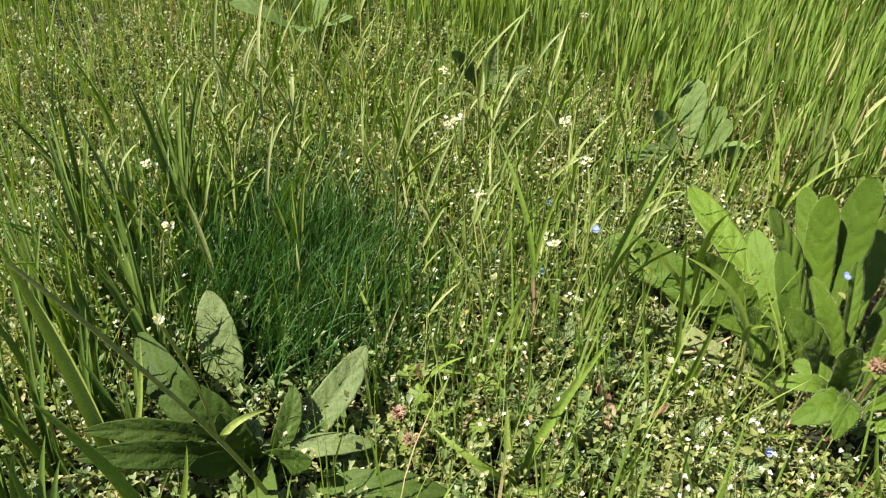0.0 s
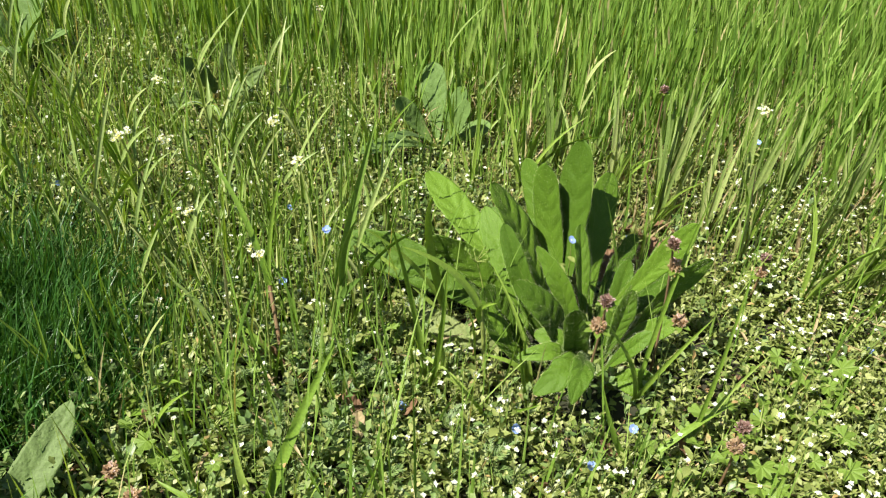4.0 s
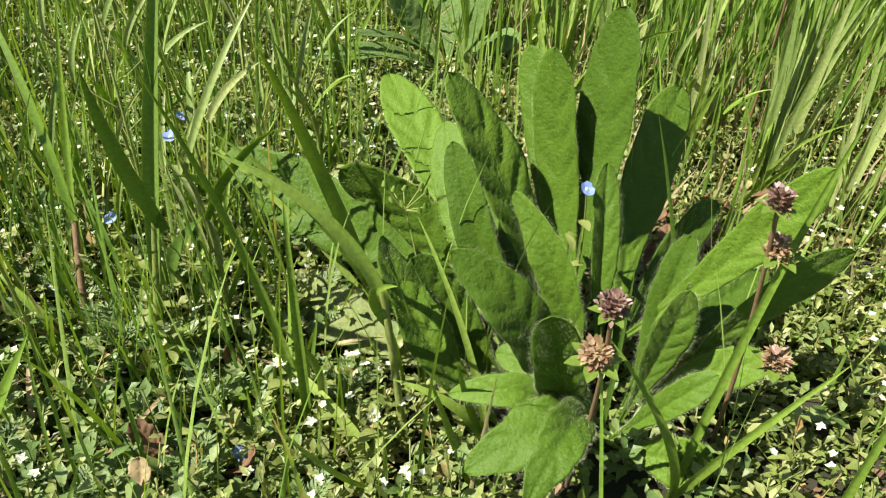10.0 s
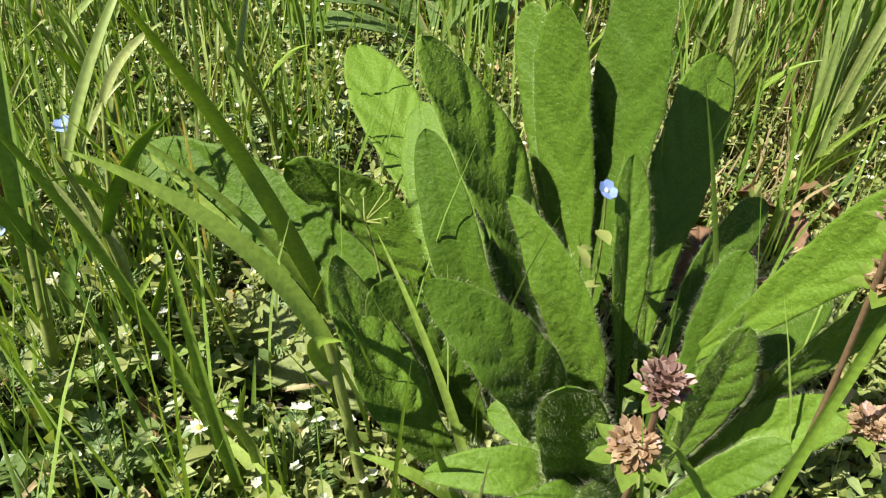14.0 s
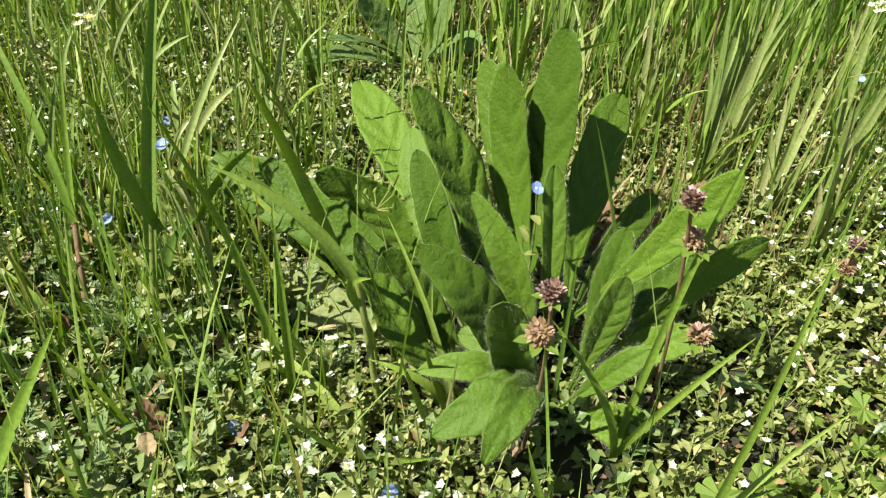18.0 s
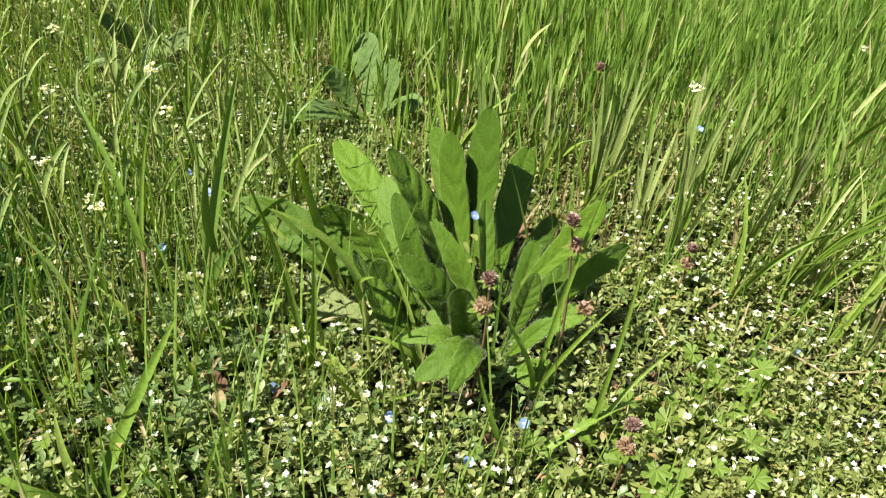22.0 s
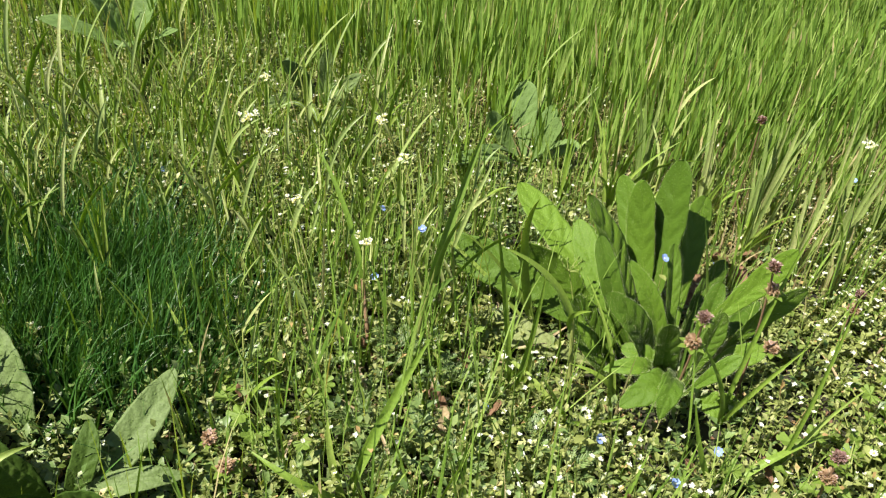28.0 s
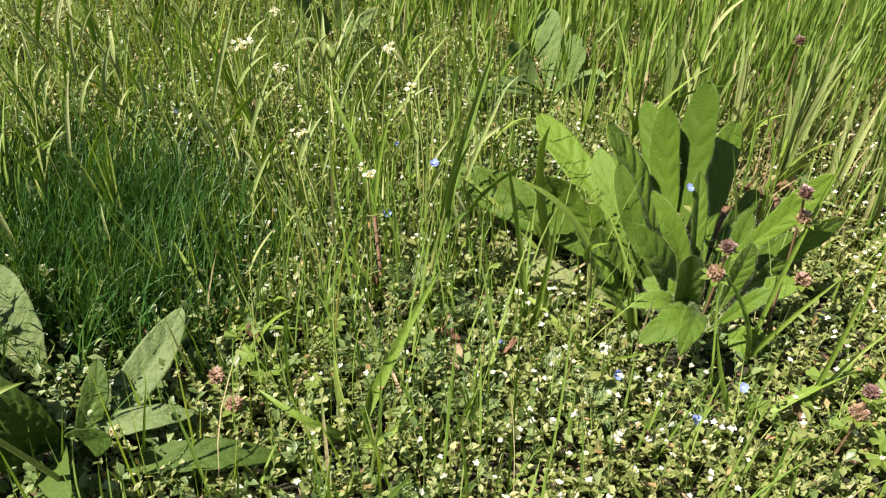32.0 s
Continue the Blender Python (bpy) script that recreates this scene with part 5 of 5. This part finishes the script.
def bract_whorl(r, count, seed, length, up):
    g = np.random.default_rng(seed)
    a = g.uniform(0, 6.28, count)
    base = np.stack([np.cos(a) * r * g.uniform(0.1, 0.55, count), np.sin(a) * r * g.uniform(0.1, 0.55, count), g.uniform(-r * 0.4, r * 0.5, count)], 1)
    return leaflets(base, a, g.normal(up, 0.4, count), length * g.uniform(0.7, 1.2, count), length * g.uniform(0.5, 0.8, count), g.normal(0.2, 0.3, count))


PURPLE_TOP = fast_mesh("flower_head", *bract_whorl(0.007, 210, 1, 0.0026, 0.7), MAT["purple"])
PURPLE_LOW = fast_mesh("flower_head", *bract_whorl(0.0075, 170, 2, 0.003, 0.35), MAT["faded"])
CRENATE = fast_mesh("bract", *leaflets(np.array([[0.0012, 0, 0]]), np.zeros(1), np.array([0.15]), np.array([0.0105]), np.array([0.006]), np.array([0.3])), MAT["palmate"])
PINK = fast_mesh("floret", *bract_whorl(0.0085, 16, 4, 0.0026, 0.6), MAT["pink"])


def dead_nettle(foot, heads, seed):
    p = thing("dead_nettle", "purple dead-nettle with dusky red flower heads on a thin stem", "wildflower", foot, "dead-nettles")
    t = np.array(heads[0]) - np.array(foot)
    stalk(p, (0, 0, 0), t * 0.5 + np.array((0.003, 0.003, 0)), t, 0.0012, 0.0009, "red_stem", label="dull purple square stem")
    for i, h in enumerate(heads):
        q = tuple(np.array(h) - np.array(foot))
        put("flower_head", PURPLE_TOP if i == 0 and foot[0] > -0.3 else PURPLE_LOW, p, q, 1.0 if i == 0 else 1.1, rz=50 * i + seed)
        tagged(put("floret", PINK, p, q, 1.05, rz=seed * 3), kind="stuff")
        for k in range(6):
            put("bract", CRENATE, p, (q[0], q[1], q[2] - 0.003), 1.0 if i else 0.7, 0, 0, 80 * i + seed + 60 * k, "green crenate bract")
    return p


dead_nettle((-0.018, -0.045, 0), [(-0.022, -0.075, 0.142), (-0.023, -0.072, 0.115)], 0)
dead_nettle((0.052, -0.004, 0), [(0.033, -0.021, 0.160), (0.042, -0.014, 0.134), (0.060, -0.012, 0.074)], 40)
dead_nettle((0.172, 0.11, 0), [(0.169, 0.101, 0.066), (0.171, 0.105, 0.045)], 80)
dead_nettle((0.085, -0.125, 0), [(0.080, -0.133, 0.083), (0.082, -0.13, 0.058)], 120)
dead_nettle((-0.352, -0.180, 0), [(-0.358, -0.191, 0.055), (-0.345, -0.197, 0.035)], 160)
dead_nettle((0.09, 0.30, 0), [(0.085, 0.29, 0.15)], 200)

# small stalk with green buds before the round left leaf
bud = thing("bud_stalk", "thin stalk with a spray of small green buds", "wildflower", (-0.10, 0.0, 0.0))
stalk(bud, (0, 0, 0), (-0.004, 0.006, 0.06), (-0.016, 0.014, 0.104), 0.0007, 0.0004)
for i in range(9):
    a = 2.4 * i
    q = np.array((-0.016 + 0.010 * math.cos(a), 0.014 + 0.008 * math.sin(a), 0.106 + 0.0022 * (i % 5)))
    b = np.array((-0.016, 0.014, 0.102))
    stalk(bud, b, (b + q) / 2, q, 0.0003, 0.0003, name="bud_stem", n=4)
    put("bud", fast_mesh("bud", *dome(0.0013, 0.003), MAT["palmate"]), bud, q, 1.0, 20 * math.cos(a), 20 * math.sin(a))

# tall flower stalk with a white bud, near the left rosette
o = (-0.425, -0.268, 0.0)
st = thing("flower_stalk", "bent hairy stalk with a white bud", "wildflower", o)
stalk(st, *rel(o, o, (-0.432, -0.315, 0.15), (-0.492, -0.352, 0.285)), 0.0019, 0.0012)
stalk(st, *rel(o, (-0.431, -0.31, 0.135), (-0.424, -0.325, 0.20), (-0.421, -0.343, 0.262)), 0.0010, 0.0008, name="side_stem")
white_flower(st, tuple(np.array((-0.421, -0.343, 0.264)) - np.array(o)), np.random.default_rng(1), 1.1)
arc_blade(st, *rel(o, (-0.43, -0.31, 0.13), (-0.415, -0.30, 0.15), (-0.405, -0.29, 0.15)), 0.005, name="leaf")


# ---- palmate leaves ----
def palmate_mesh(lobes, seed):
    r = np.random.default_rng(seed)
    V, F = [(0, 0, 0)], []
    span = radians(300)
    k = lobes * 4
    ring = []
    for i in range(k + 1):
        a = -span / 2 + span * i / k
        ph = (i % 4)
        rad = (0.66, 0.94, 1.0, 0.94)[ph] * (0.75 + 0.25 * math.cos(a / 1.6))
        ring.append(len(V))
        V.append((math.cos(a) * rad, math.sin(a) * rad, 0.12 * rad * math.sin(i * 1.57) + 0.18 * rad * rad + r.normal(0, 0.02)))
    for i in range(k):
        F.append((0, ring[i], ring[i + 1]))
    return fast_mesh("leaf", np.array(V), np.array(F), MAT["palmate"], smooth=False)


PALM = [palmate_mesh(7, 1), palmate_mesh(5, 2), palmate_mesh(7, 3)]


def geranium(seed):
    r = np.random.default_rng(seed)
    p = thing("cranesbill_plant", "low cranesbill with bright lobed round leaves", "plant", group="cranesbills")
    for i in range(7):
        a = r.uniform(0, 6.28)
        q = np.array((math.cos(a), math.sin(a), 0)) * r.uniform(0.012, 0.04) + np.array((0, 0, r.uniform(0.015, 0.035)))
        stalk(p, (0, 0, 0), q * 0.6, q, 0.0006, 0.0005, name="petiole", n=5)
        put("leaf", PALM[i % 3], p, q, r.uniform(0.0065, 0.0115), r.normal(8, 16), r.normal(0, 14), math.degrees(a))
    return p


gers = [geranium(500 + i) for i in range(3)]
for i, (x, y) in enumerate([(0.150, -0.042), (0.185, -0.055), (0.215, -0.02), (0.12, -0.10), (0.175, 0.0), (0.245, -0.05), (0.09, -0.11), (-0.19, -0.02), (-0.24, 0.05), (0.15, -0.09), (0.02, -0.14), (-0.28, -0.06), (-0.33, -0.13)]):
    m = pose(x, y, 0, 0, 0, 77 * i) @ Matrix.Scale(1.0 + 0.25 * math.sin(i * 2.3), 4)
    if i < 3:
        gers[i].matrix_basis = m
    else:
        copy_thing(gers[i % 3], m)


# ---- cut-leaved dark herbs on the left ----
def cut_leaf(seed):
    r = np.random.default_rng(seed)
    base, az, ln = [], [], []
    for j in range(7):
        s = 0.25 + 0.11 * j
        for sd in (-1, 1):
            for k in range(2):
                base.append((s + 0.07 * k, sd * 0.10 * k * (1.2 - s), 0.12 * math.sin(s * 2)))
                az.append(sd * (0.9 - 0.3 * k))
                ln.append(0.26 * (1.15 - 0.7 * abs(s - 0.5)))
    base.append((0.95, 0, 0.11))
    az.append(0.0)
    ln.append(0.2)
    n = len(az)
    a = leaflets(np.array(base), np.array(az), r.normal(0.1, 0.2, n), np.array(ln), np.full(n, 0.06), np.full(n, 0.2), 2)
    b = tubes(np.stack([np.linspace(0, 1, 6), np.zeros(6), 0.12 * np.sin(np.linspace(0, 1, 6) * 2)], 1)[None], np.full((1, 6), 0.012), 4)
    return fast_mesh("leaf", *merge(a, b), MAT["herb_dark"])


CUT = [cut_leaf(i) for i in range(3)]


def mugwort(seed):
    r = np.random.default_rng(seed)
    p = thing("cut_leaved_herb", "low dark-green herb with finely cut leaves", "plant", group="cut-leaved herbs")
    for i in range(9):
        put("leaf", CUT[i % 3], p, (0, 0, r.uniform(0.0, 0.015)), r.uniform(0.017, 0.030), r.normal(0, 10), -r.uniform(5, 55), 40 * i + r.normal(0, 12))
    return p


cuts = [mugwort(600 + i) for i in range(3)]
for i, (x, y) in enumerate([(-0.30, -0.01), (-0.255, -0.03), (-0.20, -0.05), (-0.235, -0.08), (-0.27, -0.12), (-0.32, -0.06), (-0.15, -0.075), (-0.22, -0.12), (-0.18, -0.10), (-0.35, 0.02), (-0.28, 0.07), (-0.21, 0.05), (-0.17, 0.03),
                            (-0.13, -0.1), (-0.3, -0.17), (-0.25, -0.15), (-0.39, -0.04), (-0.34, 0.08), (-0.24, 0.11), (-0.10, -0.13), (-0.18, -0.15), (-0.16, -0.02), (-0.13, -0.03), (-0.26, 0.01)]):
    m = pose(x, y, 0.004, 0, 0, 53 * i) @ Matrix.Scale(0.85 + 0.25 * math.sin(i * 1.7), 4)
    if i < 3:
        cuts[i].matrix_basis = m
    else:
        copy_thing(cuts[i % 3], m)


# ---- dead leaves and straw ----
for i, (x, y, s, mat) in enumerate([(0.03, 0.13, 0.03, "brown"), (0.045, 0.115, 0.026, "brown"), (0.015, 0.15, 0.03, "brown"), (0.06, 0.14, 0.026, "brown"), (-0.189, -0.033, 0.014, "brown"), (-0.205, -0.085, 0.022, "brown"), (-0.165, -0.085, 0.014, "brown"),
                                    (-0.334, 0.093, 0.02, "brown"), (-0.28, -0.035, 0.018, "brown"), (-0.30, -0.03, 0.02, "straw"), (0.08, 0.16, 0.028, "brown"), (0.0, -0.11, 0.02, "brown"), (0.06, -0.1, 0.018, "brown"), (-0.36, -0.12, 0.02, "brown"), (-0.05, -0.15, 0.016, "brown"), (-0.2, -0.11, 0.02, "straw"), (0.05, 0.2, 0.03, "brown"), (0.075, 0.19, 0.026, "brown"), (0.05, 0.16, 0.03, "brown"), (0.09, 0.215, 0.03, "brown"), (0.03, 0.18, 0.028, "brown"), (0.04, 0.235, 0.03, "brown"), (0.11, 0.2, 0.026, "brown"), (0.02, 0.11, 0.024, "brown"), (0.07, 0.11, 0.022, "brown")]):
    r = np.random.default_rng(700 + i)
    p = thing("dead_leaf", "curled dry brown leaf on the soil" if mat == "brown" else "curled straw-coloured dry leaf", "dead leaf", (x, y, 0.012), "dry litter", r.uniform(0, 360))
    broad_leaf(p, (-s / 2, 0, 0), (0, 0, 0.25 * s), (s / 2, 0.1 * s, 0.02), s * 0.5, r.normal(0, 30), 0.6, 0.1, 1.6, False, mat=mat, seed=700 + i, rib=False)
for i in range(70):
    r = np.random.default_rng(800 + i)
    x, y = (r.uniform(-0.45, -0.05), r.uniform(-0.16, 0.1)) if i < 20 else (r.uniform(0.0, 0.42), r.uniform(0.02, 0.3)) if i < 45 else (r.normal(0.36, 0.04), r.normal(0.09, 0.05))
    ln = r.uniform(0.02, 0.045) if i < 45 else r.uniform(0.035, 0.07)
    p = thing("straw", "dry straw-coloured grass stem lying on the ground", "straw", (x, y, 0.018 if i < 45 else 0.026), "dry litter", r.uniform(0, 360))
    arc_blade(p, (-ln / 2, 0, 0), (0, 0.002, 0.006), (ln / 2, 0.004, r.uniform(0, 0.02)), 0.0026, (0, 0, 1), "stem", "straw", base=0.9, n=8)
